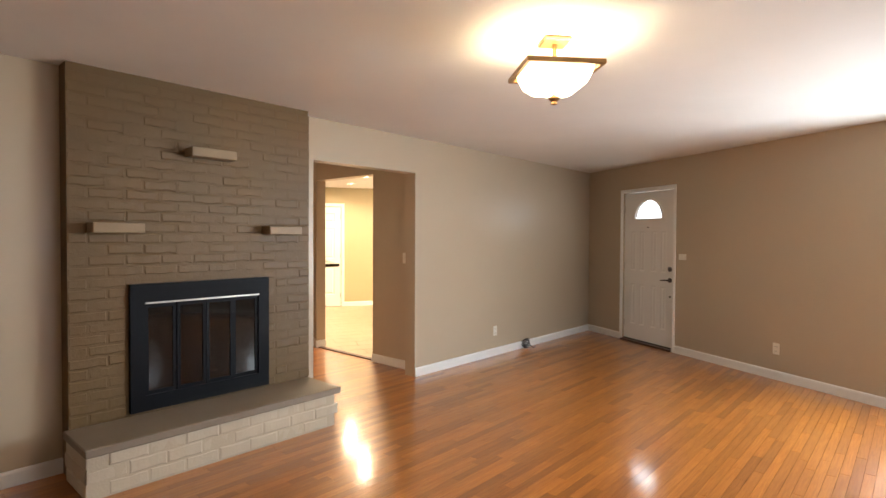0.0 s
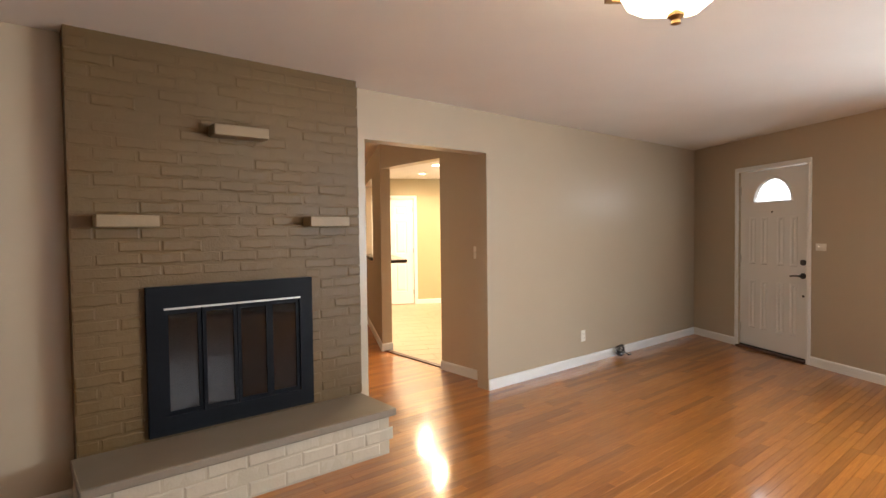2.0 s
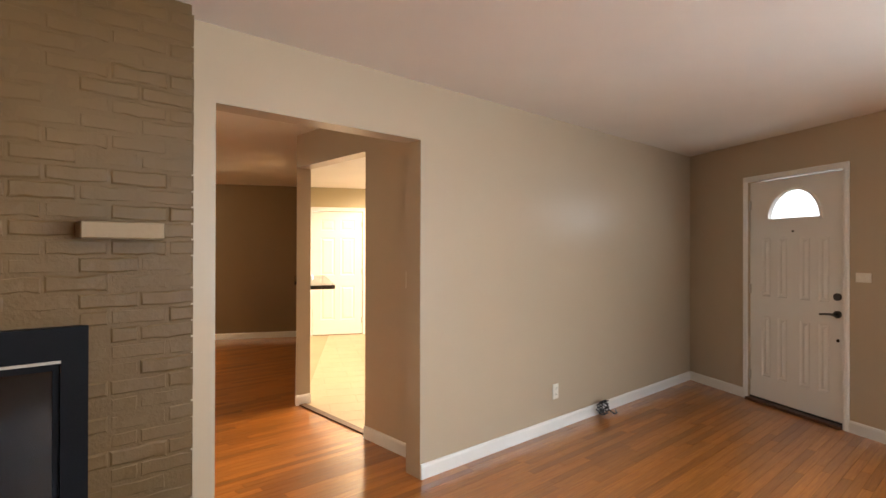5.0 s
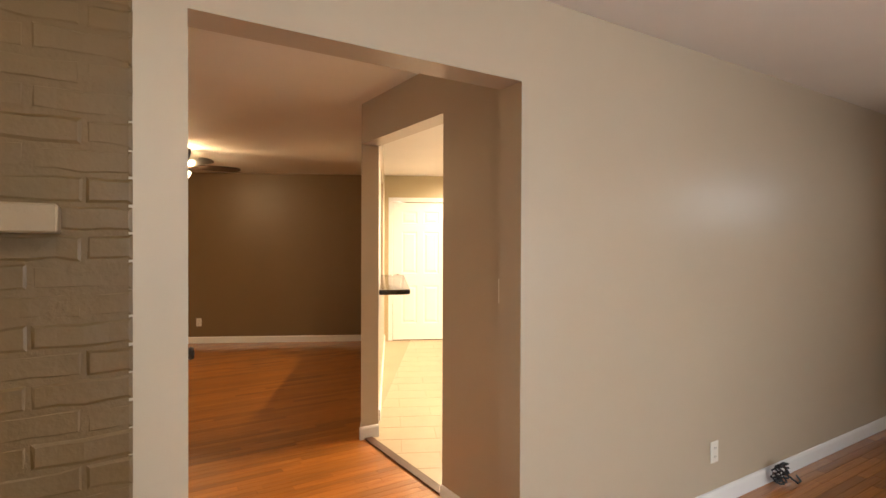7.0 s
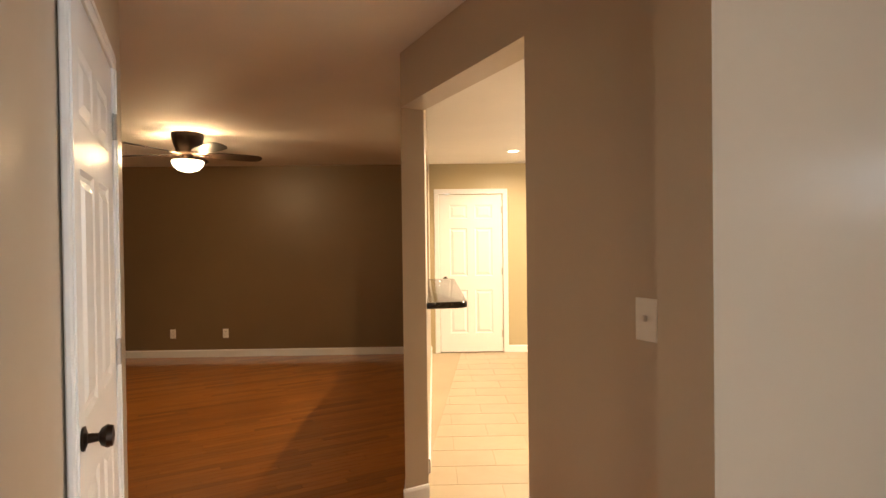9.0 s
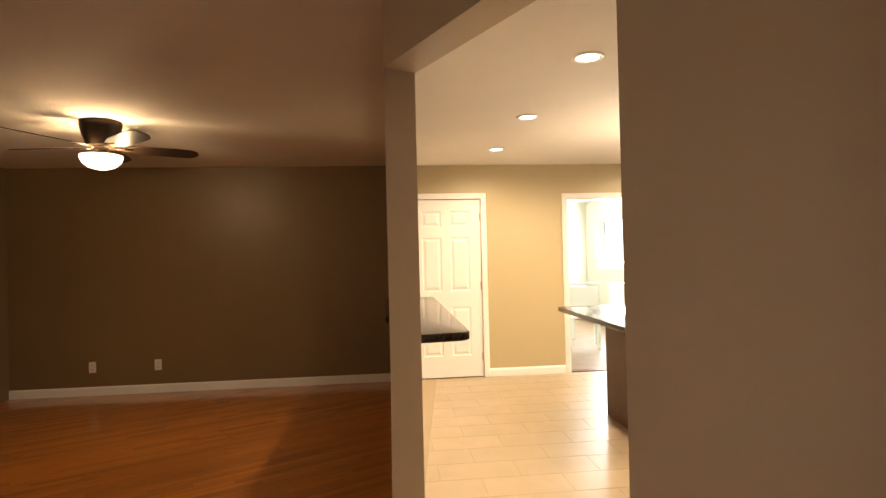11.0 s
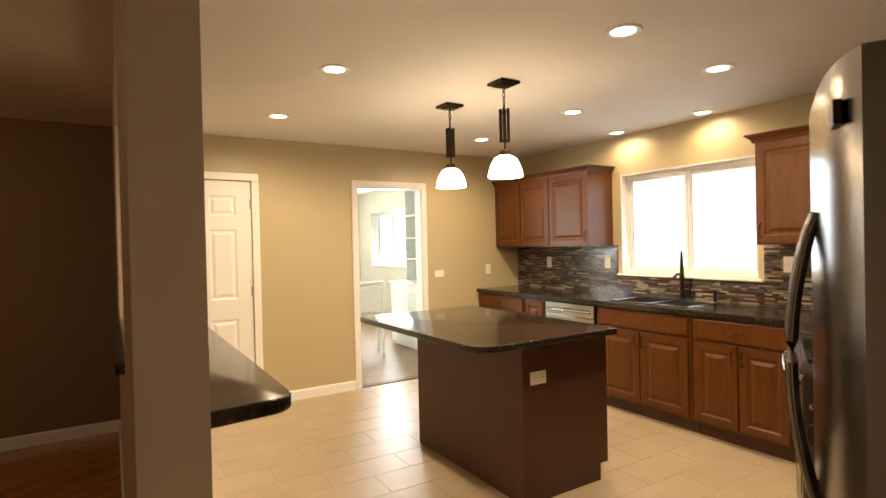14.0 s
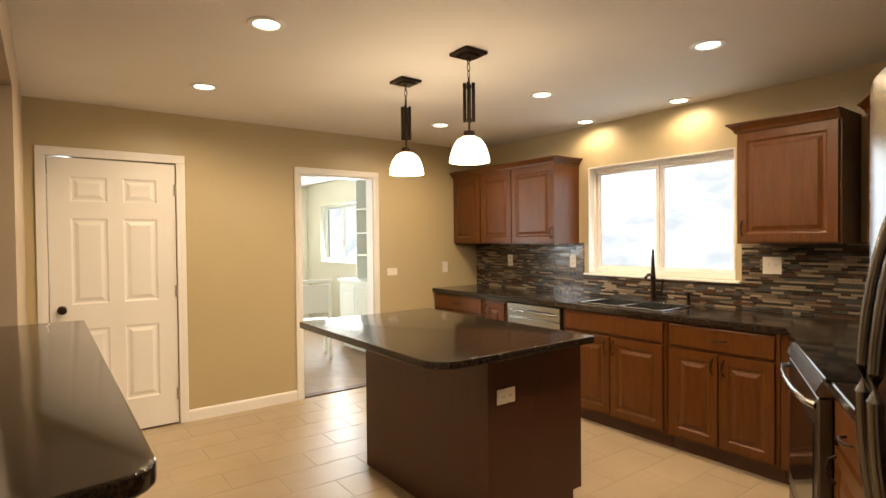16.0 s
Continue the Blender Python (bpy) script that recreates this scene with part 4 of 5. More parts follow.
# ---------------------------------------------------------------- dining room fan
def ceiling_fan():
    x, y = -1.17, 10.32
    o = thing("ceiling_fan", K, (x, y, CEIL), "dark five-blade ceiling fan with a lit glass bowl", "ceiling fan")
    bm = bmesh.new()
    lathe(bm, [(0.0, 0.0), (0.135, 0.0), (0.137, -0.03), (0.125, -0.085), (0.105, -0.14), (0.095, -0.175), (0.06, -0.19), (0.0, -0.19)], (x, y, CEIL), 32)
    part("motor_housing", bm, BRONZE, o, "dark bronze motor housing", True)
    bm = bmesh.new()
    lathe(bm, [(0.0, 0.0), (0.05, 0.0), (0.055, -0.03), (0.085, -0.045), (0.09, -0.06), (0.0, -0.06)], (x, y, CEIL - 0.191), 28)
    part("light_fitter", bm, BRONZE, o, "", True)
    bm = bmesh.new()
    lathe(bm, [(0.135, 0.0), (0.137, -0.02), (0.12, -0.055), (0.085, -0.085), (0.04, -0.10), (0.0, -0.104)], (x, y, CEIL - 0.245), 36)
    g = part("bowl_shade", bm, SHADE, o, "frosted amber glass bowl", True)
    g.visible_shadow = False
    for i in range(5):
        a = Matrix.Translation((x, y, CEIL - 0.19)) @ Matrix.Rotation(radians(30 + 72 * i), 4, "Z")
        bm = bmesh.new()
        box(bm, 0.09, 0.20, -0.018, 0.018, -0.004, 0.004, 0.002, m=a)
        part("blade_iron", bm, BRONZE, o)
        tilt = a @ Matrix.Rotation(radians(-14), 4, "X")
        bm = bmesh.new()
        out = [(0.15, -0.04), (0.26, -0.066), (0.48, -0.074), (0.60, -0.068), (0.645, -0.038), (0.655, 0.0), (0.645, 0.038), (0.60, 0.068), (0.48, 0.074), (0.26, 0.066), (0.15, 0.04)]
        prism(bm, out, 0.004, 0.010)
        bmesh.ops.transform(bm, verts=bm.verts, matrix=tilt)
        part("blade", bm, FANBLADE, o, "dark walnut fan blade")
    for i in range(3):
        a = radians(20 + 120 * i)
        point_lamp("fan_glow", kw(x + 0.112 * math.cos(a), y + 0.112 * math.sin(a), CEIL - 0.245), 15, WARM, 0.015)


ceiling_fan()


# ---------------------------------------------------------------- kitchen lights
def recessed(x, y, watts=156):
    o = thing("recessed_light", K, (x, y, CEIL), "lit round recessed ceiling light with white trim", "ceiling light", "recessed kitchen lights")
    bm = bmesh.new()
    lathe(bm, [(0.057, -0.001), (0.062, -0.007), (0.084, -0.006), (0.088, -0.0005)], (x, y, CEIL), 32)
    part("trim_ring", bm, TRIM, o, "", True)
    bm = bmesh.new()
    lathe(bm, [(0.058, -0.002), (0.03, -0.004), (0.0, -0.004)], (x, y, CEIL), 28)
    part("lens", bm, BULB, o, "glowing lamp lens", True)
    ob = new("recessed_glow", bpy.data.lights.new("recessed_glow", "SPOT"))
    ob.data.energy, ob.data.color, ob.data.shadow_soft_size = watts, WARM2, 0.05
    ob.data.spot_size, ob.data.spot_blend = radians(172), 0.6
    ob.location = kw(x, y, CEIL - 0.012)


for x, y in ((1.95, 8.94), (1.95, 10.163), (1.957, 11.39), (2.957, 9.0), (3.92, 9.107), (3.918, 10.275), (3.918, 11.47)):
    recessed(x, y)
for x, y in ((4.88, 9.81), (4.88, 10.66)):
    recessed(x, y, 42)


def pendant(x, y):
    o = thing("pendant_light", K, (x, y, CEIL), "bronze pendant with a lit white glass dome", "pendant light", "pendants over the island")
    bm = bmesh.new()
    box(bm, x - 0.075, x + 0.075, y - 0.075, y + 0.075, CEIL - 0.018, CEIL, 0.004)
    box(bm, x - 0.045, x + 0.045, y - 0.045, y + 0.045, CEIL - 0.026, CEIL - 0.0181, 0.002)
    part("canopy", bm, BRONZE, o, "square dark bronze ceiling plate")
    bm = bmesh.new()
    for i in range(3):
        z = CEIL - 0.045 - i * 0.036
        ring = [(x + 0.011 * math.cos(k * math.pi / 6) * (1 if i % 2 else 0.25), y + 0.011 * math.cos(k * math.pi / 6) * (0.25 if i % 2 else 1), z + 0.021 * math.sin(k * math.pi / 6)) for k in range(13)]
        tube(bm, ring, 0.003, 6)
    part("chain", bm, BRONZE, o, "", True)
    for dx in (-0.017, 0.017):
        for dy in (-0.017, 0.017):
            part("rod", boxes((x + dx - 0.007, x + dx + 0.007, y + dy - 0.007, y + dy + 0.007, CEIL - 0.375, CEIL - 0.165), bevel=0.001), BRONZE, o)
    for z in (CEIL - 0.185, CEIL - 0.365):
        part("rod_collar", boxes((x - 0.0098, x + 0.0098, y - 0.0098, y + 0.0098, z - 0.01, z + 0.01)), BRONZE, o)
    bm = bmesh.new()
    cyl(bm, (x, y, CEIL - 0.14), (x, y, CEIL - 0.43), 0.006, seg=10)
    cyl(bm, (x, y, CEIL - 0.425), (x, y, CEIL - 0.455), 0.03, 0.034, seg=18)
    part("stem", bm, BRONZE, o, "", True)
    bm = bmesh.new()
    lathe(bm, [(0.0, -0.0), (0.0396, -0.0018), (0.066, -0.0166), (0.088, -0.0506), (0.103, -0.092), (0.11, -0.1362), (0.1056, -0.1362), (0.0986, -0.092), (0.0836, -0.0506), (0.0616, -0.0202), (0.0, -0.0055)], (x, y, CEIL - 0.455), 36)
    g = part("shade", bm, SHADE2, o, "lit white glass dome shade", True)
    g.visible_shadow = False
    point_lamp("pendant_glow", kw(x, y, CEIL - 0.55), 17, WARM2, 0.05)


pendant(2.957, 9.915)
pendant(2.957, 10.54)


# ---------------------------------------------------------------- kitchen
def slab(bm, pts, z0, z1, r, seg=6, edge=0.008):
    """A worktop from a polygon whose corners are rounded by r (one value a corner)."""
    out = []
    n = len(pts)
    for i, p in enumerate(pts):
        p = Vector(p)
        a, b = (Vector(pts[i - 1]) - p).normalized(), (Vector(pts[(i + 1) % n]) - p).normalized()
        rr = r[i]
        if rr < 1e-4:
            out.append(tuple(p))
            continue
        ang = a.angle(b)
        d = rr / math.tan(ang / 2)
        c = p + (a + b).normalized() * (rr / math.sin(ang / 2))
        s, e = p + a * d - c, p + b * d - c
        for k in range(seg + 1):
            v = s.lerp(e, k / seg).normalized() * rr
            out.append(tuple(c + v))
    prism(bm, out, z0, z1)
    bm.normal_update()
    top = [e for e in bm.edges if sum(abs(f.normal.z) > 0.9 for f in e.link_faces) == 1]
    bmesh.ops.bevel(bm, geom=top, offset=edge, segments=3, affect="EDGES", profile=0.6)


def cab_door(parent, x0, x1, z0, z1, y, mat, handle=None, drawer=False):
    """A door or drawer front in the plane y, facing -y."""
    bm = bmesh.new()
    w, h = x1 - x0, z1 - z0
    if drawer:
        box(bm, 0, w, 0, 0.019, 0, h, 0.005, 2)
    else:
        f = 0.052
        panelled(bm, w, h, 0.019, [(f, w - f, f, h - f)])
    bmesh.ops.translate(bm, verts=bm.verts, vec=(x0, y, z0))
    d = part("drawer_front" if drawer else "cabinet_door", bm, mat, parent)
    if handle:
        hx, hz, vert = handle
        bm = bmesh.new()
        a = 0.048
        if vert:
            tube(bm, [(hx, y, hz - a), (hx, y - 0.022, hz - a * 0.7), (hx, y - 0.028, hz), (hx, y - 0.022, hz + a * 0.7), (hx, y, hz + a)], 0.005, 8)
        else:
            tube(bm, [(hx - a, y, hz), (hx - a * 0.7, y - 0.022, hz), (hx, y - 0.028, hz), (hx + a * 0.7, y - 0.022, hz), (hx + a, y, hz)], 0.005, 8)
        part("handle", bm, BRONZE, d, "dark bronze pull", True)
    return d


CF = 4.445                     # base cabinet fronts
MB = lambda y: K @ Matrix.Translation((CF, y, 0)) @ Matrix.Rotation(radians(-90), 4, "Z")


def base_unit(m, w, doors, drawer, label, depth=0.60, mat=CHERRY):
    o = thing("base_cabinet", m, (0, 0, 0), label, "cabinet", "kitchen base cabinets")
    if drawer == "false":
        part("body", boxes((0, w, 0.0, 0.018, 0.105, 0.879), (0, w, depth - 0.012, depth, 0.105, 0.879), (0, 0.018, 0.0181, depth - 0.0121, 0.105, 0.879), (w - 0.018, w, 0.0181, depth - 0.0121, 0.105, 0.879), (0.0181, w - 0.0181, 0.0181, depth - 0.0121, 0.105, 0.123)), mat, o)
    else:
        part("body", boxes((0, w, 0.0, depth, 0.105, 0.879)), mat, o)
    part("toe_kick", boxes((0, w, 0.07, depth, 0.0, 0.104)), ESPRESSO, o, "dark recessed toe kick")
    g = 0.022
    zt = 0.70 if drawer else 0.85
    if drawer:
        cab_door(o, g, w - g, 0.722, 0.86, -0.019, mat, None if drawer == "false" else (w / 2, 0.79, False), True)
    ww = (w - 2 * g - (doors - 1) * 0.012) / doors
    for i in range(doors):
        x = g + i * (ww + 0.012)
        hx = x + ww - 0.028 if i == 0 and doors > 1 else x + 0.028
        cab_door(o, x, x + ww, 0.125, zt, -0.019, mat, (hx, zt - 0.075, True))
    return o


base_unit(MB(KN - 0.004), 0.80, 2, "drawer", "cherry base cabinet with a wide drawer")
base_unit(MB(11.502), 0.30, 1, "", "narrow cherry base cabinet beside the dishwasher")
base_unit(MB(10.54), 0.885, 2, "false", "cherry sink base cabinet with two doors")
base_unit(MB(9.646), 0.68, 2, "drawer", "cherry base cabinet with a drawer and two doors")


def dishwasher():
    o = thing("dishwasher", MB(11.197), (0, 0, 0), "stainless steel dishwasher built under the counter", "dishwasher")
    w = 0.655
    part("body", boxes((0.006, w - 0.006, 0.02, 0.58, 0.10, 0.878)), SLOT, o)
    part("toe_panel", boxes((0.006, w - 0.006, 0.06, 0.08, 0.0, 0.099)), BLACK, o)
    part("door_panel", boxes((0.022, w - 0.022, -0.022, 0.019, 0.115, 0.745), bevel=0.004), STEEL, o, "brushed steel door")
    part("control_panel", boxes((0.022, w - 0.022, -0.024, 0.019, 0.749, 0.868), bevel=0.005), STEEL, o)
    bm = bmesh.new()
    tube(bm, [(0.07, -0.024, 0.80), (0.09, -0.05, 0.805), (w / 2, -0.062, 0.808), (w - 0.09, -0.05, 0.805), (w - 0.07, -0.024, 0.80)], 0.011, 10)
    part("handle", bm, STEEL, o, "curved steel bar handle", True)


dishwasher()

# corner cabinet run on the angled wall
YS = YB + 0.002                # back wall of the range run
FRY = 5.925                    # its cabinet fronts
CX = (FRY + math.sin(radians(PHI)) * CF) / math.cos(radians(PHI))   # kitchen y at which both fronts meet
corner = kw(CF, CX)


def corner_unit():
    o = thing("base_cabinet", I4, (corner.x, 5.6, 0), "cherry corner base cabinet beside the range", "cabinet", "kitchen base cabinets")
    e = kw(CF, 8.962)
    e2, f2 = kw(KW - 0.002, 8.962), kw(KW - 0.002, 8.40)
    x1 = 7.53
    bm = bmesh.new()
    prism(bm, [(x1, YS), (x1, FRY), (corner.x, corner.y), (e.x, e.y), (e2.x, e2.y), (f2.x, f2.y + 0.02)], 0.105, 0.879)
    part("body", bm, CHERRY, o)
    bm = bmesh.new()
    g = kw(CF + 0.07, (FRY - 0.07 + math.sin(radians(PHI)) * (CF + 0.07)) / math.cos(radians(PHI)))
    h2 = kw(CF + 0.07, 8.962)
    prism(bm, [(x1, YS), (x1, FRY - 0.07), (g.x, g.y), (h2.x, h2.y), (e2.x, e2.y), (f2.x, f2.y + 0.02)], 0.0, 0.1045)
    part("toe_kick", bm, ESPRESSO, o, "dark recessed toe kick")


corner_unit()


def counters():
    # window run with the corner and the sink hole
    o = thing("countertop", K, (4.75, 10.5, 0.88), "black granite countertop along the window wall", "countertop")
    f = CF - 0.028
    sy0, sy1, sx0, sx1 = 9.74, 10.44, 4.52, 4.93
    z0, z1 = 0.88, 0.919
    bm = bmesh.new()
    box(bm, f, sx0, sy0, sy1, z0, z1)
    box(bm, sx1, KW - 0.002, sy0, sy1, z0, z1)
    box(bm, f, KW - 0.002, sy1, KN - 0.002, z0, z1)
    cc = local(7.529, FRY + 0.028)
    cb = local(7.529, YS)
    xx = (FRY + 0.028 + math.sin(radians(PHI)) * f) / math.cos(radians(PHI))
    ff = local(8.24, YS)
    prism(bm, [(f, sy0), (f, xx), cc, cb, ff, (KW - 0.002, 8.42), (KW - 0.002, sy0)], z0, z1)
    part("worktop", bm, GRANITE, o)
    part("front_edge", boxes((f - 0.006, f + 0.001, xx, KN - 0.003, z0 - 0.002, z1 - 0.003), bevel=0.003), GRANITE, o)
    # sink
    s = thing("sink", K, (4.73, 10.09, 0.9), "double stainless steel sink set into the counter", "sink")
    for a, b in ((sy0 + 0.01, 10.075), (10.105, sy1 - 0.01)):
        part("bowl", boxes((sx0 + 0.01, sx1 - 0.01, a, b, 0.72, 0.725), (sx0 + 0.002, sx0 + 0.01, a, b, 0.72, 0.925), (sx1 - 0.01, sx1 - 0.002, a, b, 0.72, 0.925), (sx0 + 0.002, sx1 - 0.002, a - 0.008, a, 0.72, 0.925), (sx0 + 0.002, sx1 - 0.002, b, b + 0.008, 0.72, 0.925)), STEEL, s, "brushed steel sink bowl")
    part("rim", boxes((sx0 - 0.012, sx0 + 0.006, sy0 - 0.012, sy1 + 0.012, 0.9195, 0.927), (sx1 - 0.006, sx1 + 0.012, sy0 - 0.012, sy1 + 0.012, 0.9195, 0.927), (sx0, sx1, sy0 - 0.012, sy0 + 0.006, 0.9195, 0.927), (sx0, sx1, sy1 - 0.006, sy1 + 0.012, 0.9195, 0.927), (sx0, sx1, 10.08, 10.10, 0.9195, 0.926), bevel=0.002), STEEL, s)
    # faucet
    t = thing("faucet", K, (4.985, 10.09, 0.92), "dark bronze pull-down kitchen faucet", "faucet")
    bm = bmesh.new()
    lathe(bm, [(0.0, 0.0), (0.034, 0.0), (0.034, 0.012), (0.022, 0.02), (0.02, 0.14), (0.016, 0.17), (0.0, 0.17)], (4.985, 10.09, 0.92), 20)
    part("base", bm, BRONZE, t, "", True)
    bm = bmesh.new()
    lathe(bm, [(0.016, 0.0), (0.021, 0.012), (0.021, 0.03), (0.018, 0.05), (0.013, 0.17), (0.008, 0.245), (0.0, 0.25)], (4.985, 10.09, 1.09), 18)
    part("spray_wand", bm, BRONZE, t, "tapered dark bronze wand", True)
    bm = bmesh.new()
    tube(bm, [(4.985, 10.09, 1.10), (4.96, 10.09, 1.135), (4.92, 10.09, 1.14), (4.88, 10.09, 1.115)], 0.012, 10)
    part("spout", bm, BRONZE, t, "", True)
    bm = bmesh.new()
    cyl(bm, (4.985, 10.075, 1.0), (4.985, 10.02, 1.0), 0.013, seg=12)
    tube(bm, [(4.985, 10.02, 0.985), (4.985, 10.012, 1.04), (4.985, 10.005, 1.105)], 0.008, 8)
    part("lever", bm, BRONZE, t, "", True)
    d = thing("soap_dispenser", K, (4.985, 9.80, 0.92), "dark bronze soap dispenser beside the sink", "soap dispenser")
    bm = bmesh.new()
    lathe(bm, [(0.0, 0.0), (0.022, 0.0), (0.022, 0.01), (0.012, 0.018), (0.012, 0.07), (0.017, 0.075), (0.017, 0.095), (0.0, 0.098)], (4.985, 9.80, 0.92), 16)
    part("body", bm, BRONZE, d, "", True)
    bm = bmesh.new()
    tube(bm, [(4.985, 9.80, 1.005), (4.94, 9.80, 1.01), (4.91, 9.80, 1.0)], 0.007, 8)
    part("nozzle", bm, BRONZE, d, "", True)


counters()


def backsplash():
    o = thing("backsplash", K, (KW, 10.4, 0.92), "dark glass and stone strip mosaic backsplash", "backsplash", kind="structure")
    rng = random.Random(3)

    def field(name, m, a0, a1, z0, z1):
        verts, faces = [], []
        z, hgt = z0, 0.0155
        while z + hgt <= z1 + 0.002:
            a = a0 - rng.uniform(0, 0.08)
            while a < a1:
                l = rng.choice((0.05, 0.075, 0.10, 0.15))
                p, q = max(a, a0), min(a + l - 0.002, a1)
                if q - p > 0.008:
                    d = -0.008 - rng.uniform(0, 0.0015)
                    n = len(verts)
                    c = 0.001
                    top = min(z + hgt - 0.0018, z1)
                    verts += [m @ Vector(v) for v in ((p, -0.003, z), (q, -0.003, z), (q, -0.003, top), (p, -0.003, top), (p + c, d, z + c), (q - c, d, z + c), (q - c, d, top - c), (p + c, d, top - c))]
                    faces += [(n, n + 1, n + 5, n + 4), (n + 1, n + 2, n + 6, n + 5), (n + 2, n + 3, n + 7, n + 6), (n + 3, n, n + 4, n + 7), (n + 4, n + 5, n + 6, n + 7)]
                a += l
            z += hgt
        me = bpy.data.meshes.new(name)
        me.from_pydata([v - BASE[o.name] for v in verts], [], faces)
        me.materials.append(MOSAIC)
        ob = new(name, me)
        ob.parent = o
        tagged(ob, "strip mosaic tiles", kind="stuff")

    turn = Matrix.Translation((KW, KN, 0)) @ Matrix.Rotation(radians(-90), 4, "Z")
    L = KN - 8.43
    wa, wb = KN - 10.765 - 0.045, KN - 9.485 + 0.045
    field("mosaic", turn, 0.0, wa, 0.921, 1.39)
    field("mosaic", turn, wa, wb, 0.921, 1.095)
    field("mosaic", turn, wb, L, 0.921, 1.39)
    part("grout", boxes((KW - 0.0045, KW - 0.001, 10.81, KN, 0.92, 1.39), (KW - 0.0045, KW - 0.001, 9.44, 10.81, 0.92, 1.096), (KW - 0.0045, KW - 0.001, 8.43, 9.44, 0.92, 1.39)), MGROUT, o)
    side_m = K.inverted() @ Matrix.Translation((8.25, YB, 0)) @ Matrix.Rotation(radians(180), 4, "Z")
    field("mosaic", side_m, 0.0, 1.9, 0.921, 1.39)


backsplash()


def crown(bm, m, x0, x1, y0, y1, z, ends=(True, True)):
    """A flared cornice round three sides of a cabinet top; its front is y0."""
    prof = [(0.0, 0.0), (0.006, 0.0), (0.012, 0.02), (0.035, 0.045), (0.045, 0.05), (0.045, 0.06), (0.0, 0.06)]
    path = [(x0, y1), (x0, y0), (x1, y0), (x1, y1)]
    rings = []
    for i, (x, y) in enumerate(path):
        sx = -1 if i < 2 else 1
        if (i < 2 and not ends[0]) or (i >= 2 and not ends[1]):
            sx = 0
        sy = 0 if i in (0, 3) else -1
        rings.append([bm.verts.new(m @ Vector((x + sx * o, y + sy * o, z + h))) for o, h in prof])
    for a, b in zip(rings, rings[1:]):
        for k in range(len(prof)):
            bm.faces.new((a[k], a[(k + 1) % len(prof)], b[(k + 1) % len(prof)], b[k]))


UF = 4.72


def upper(m, w, doors, label, z0=1.385, z1=2.11, depth=0.323, ends=(True, True)):
    o = thing("wall_cabinet", m, (0, 0, z0), label, "cabinet", "kitchen wall cabinets")
    part("body", boxes((0, w, 0.0, depth, z0, z1)), CHERRY, o)
    x = 0.012
    for dw, hside in doors:
        hx = x + dw - 0.03 if hside > 0 else x + 0.03
        cab_door(o, x, x + dw, z0 + 0.012, z1 - 0.02, -0.019, CHERRY, (hx, z0 + 0.10, True) if hside else None)
        x += dw + 0.012
    bm = bmesh.new()
    crown(bm, I4, 0, w, -0.02, depth, z1 - 0.015, ends)
    part("cornice", bm, CHERRY, o, "flared cherry cornice")
    return o


MU = lambda y: K @ Matrix.Translation((UF, y, 0)) @ Matrix.Rotation(radians(-90), 4, "Z")
upper(MU(KN - 0.003), 1.445, ((0.44, 0), (0.44, 0), (0.53, 1)), "three-door cherry wall cabinet beside the window", ends=(False, True))
upper(MU(9.325), 0.57, ((0.545, -1),), "cherry wall cabinet on the range side of the window", ends=(True, False))
# wall cabinets over the range run
o2 = Matrix.Translation((8.14, 5.535, 0)) @ Matrix.Rotation(radians(180), 4, "Z")
upper(o2, 0.92, ((0.44, 0), (0.44, 0)), "cherry wall cabinet beside the range", ends=(False, False))
o3 = Matrix.Translation((7.218, 5.535, 0)) @ Matrix.Rotation(radians(180), 4, "Z")
upper(o3, 0.90, ((0.43, 0), (0.43, 0)), "short cherry wall cabinet above the range", z0=1.75, ends=(False, True))


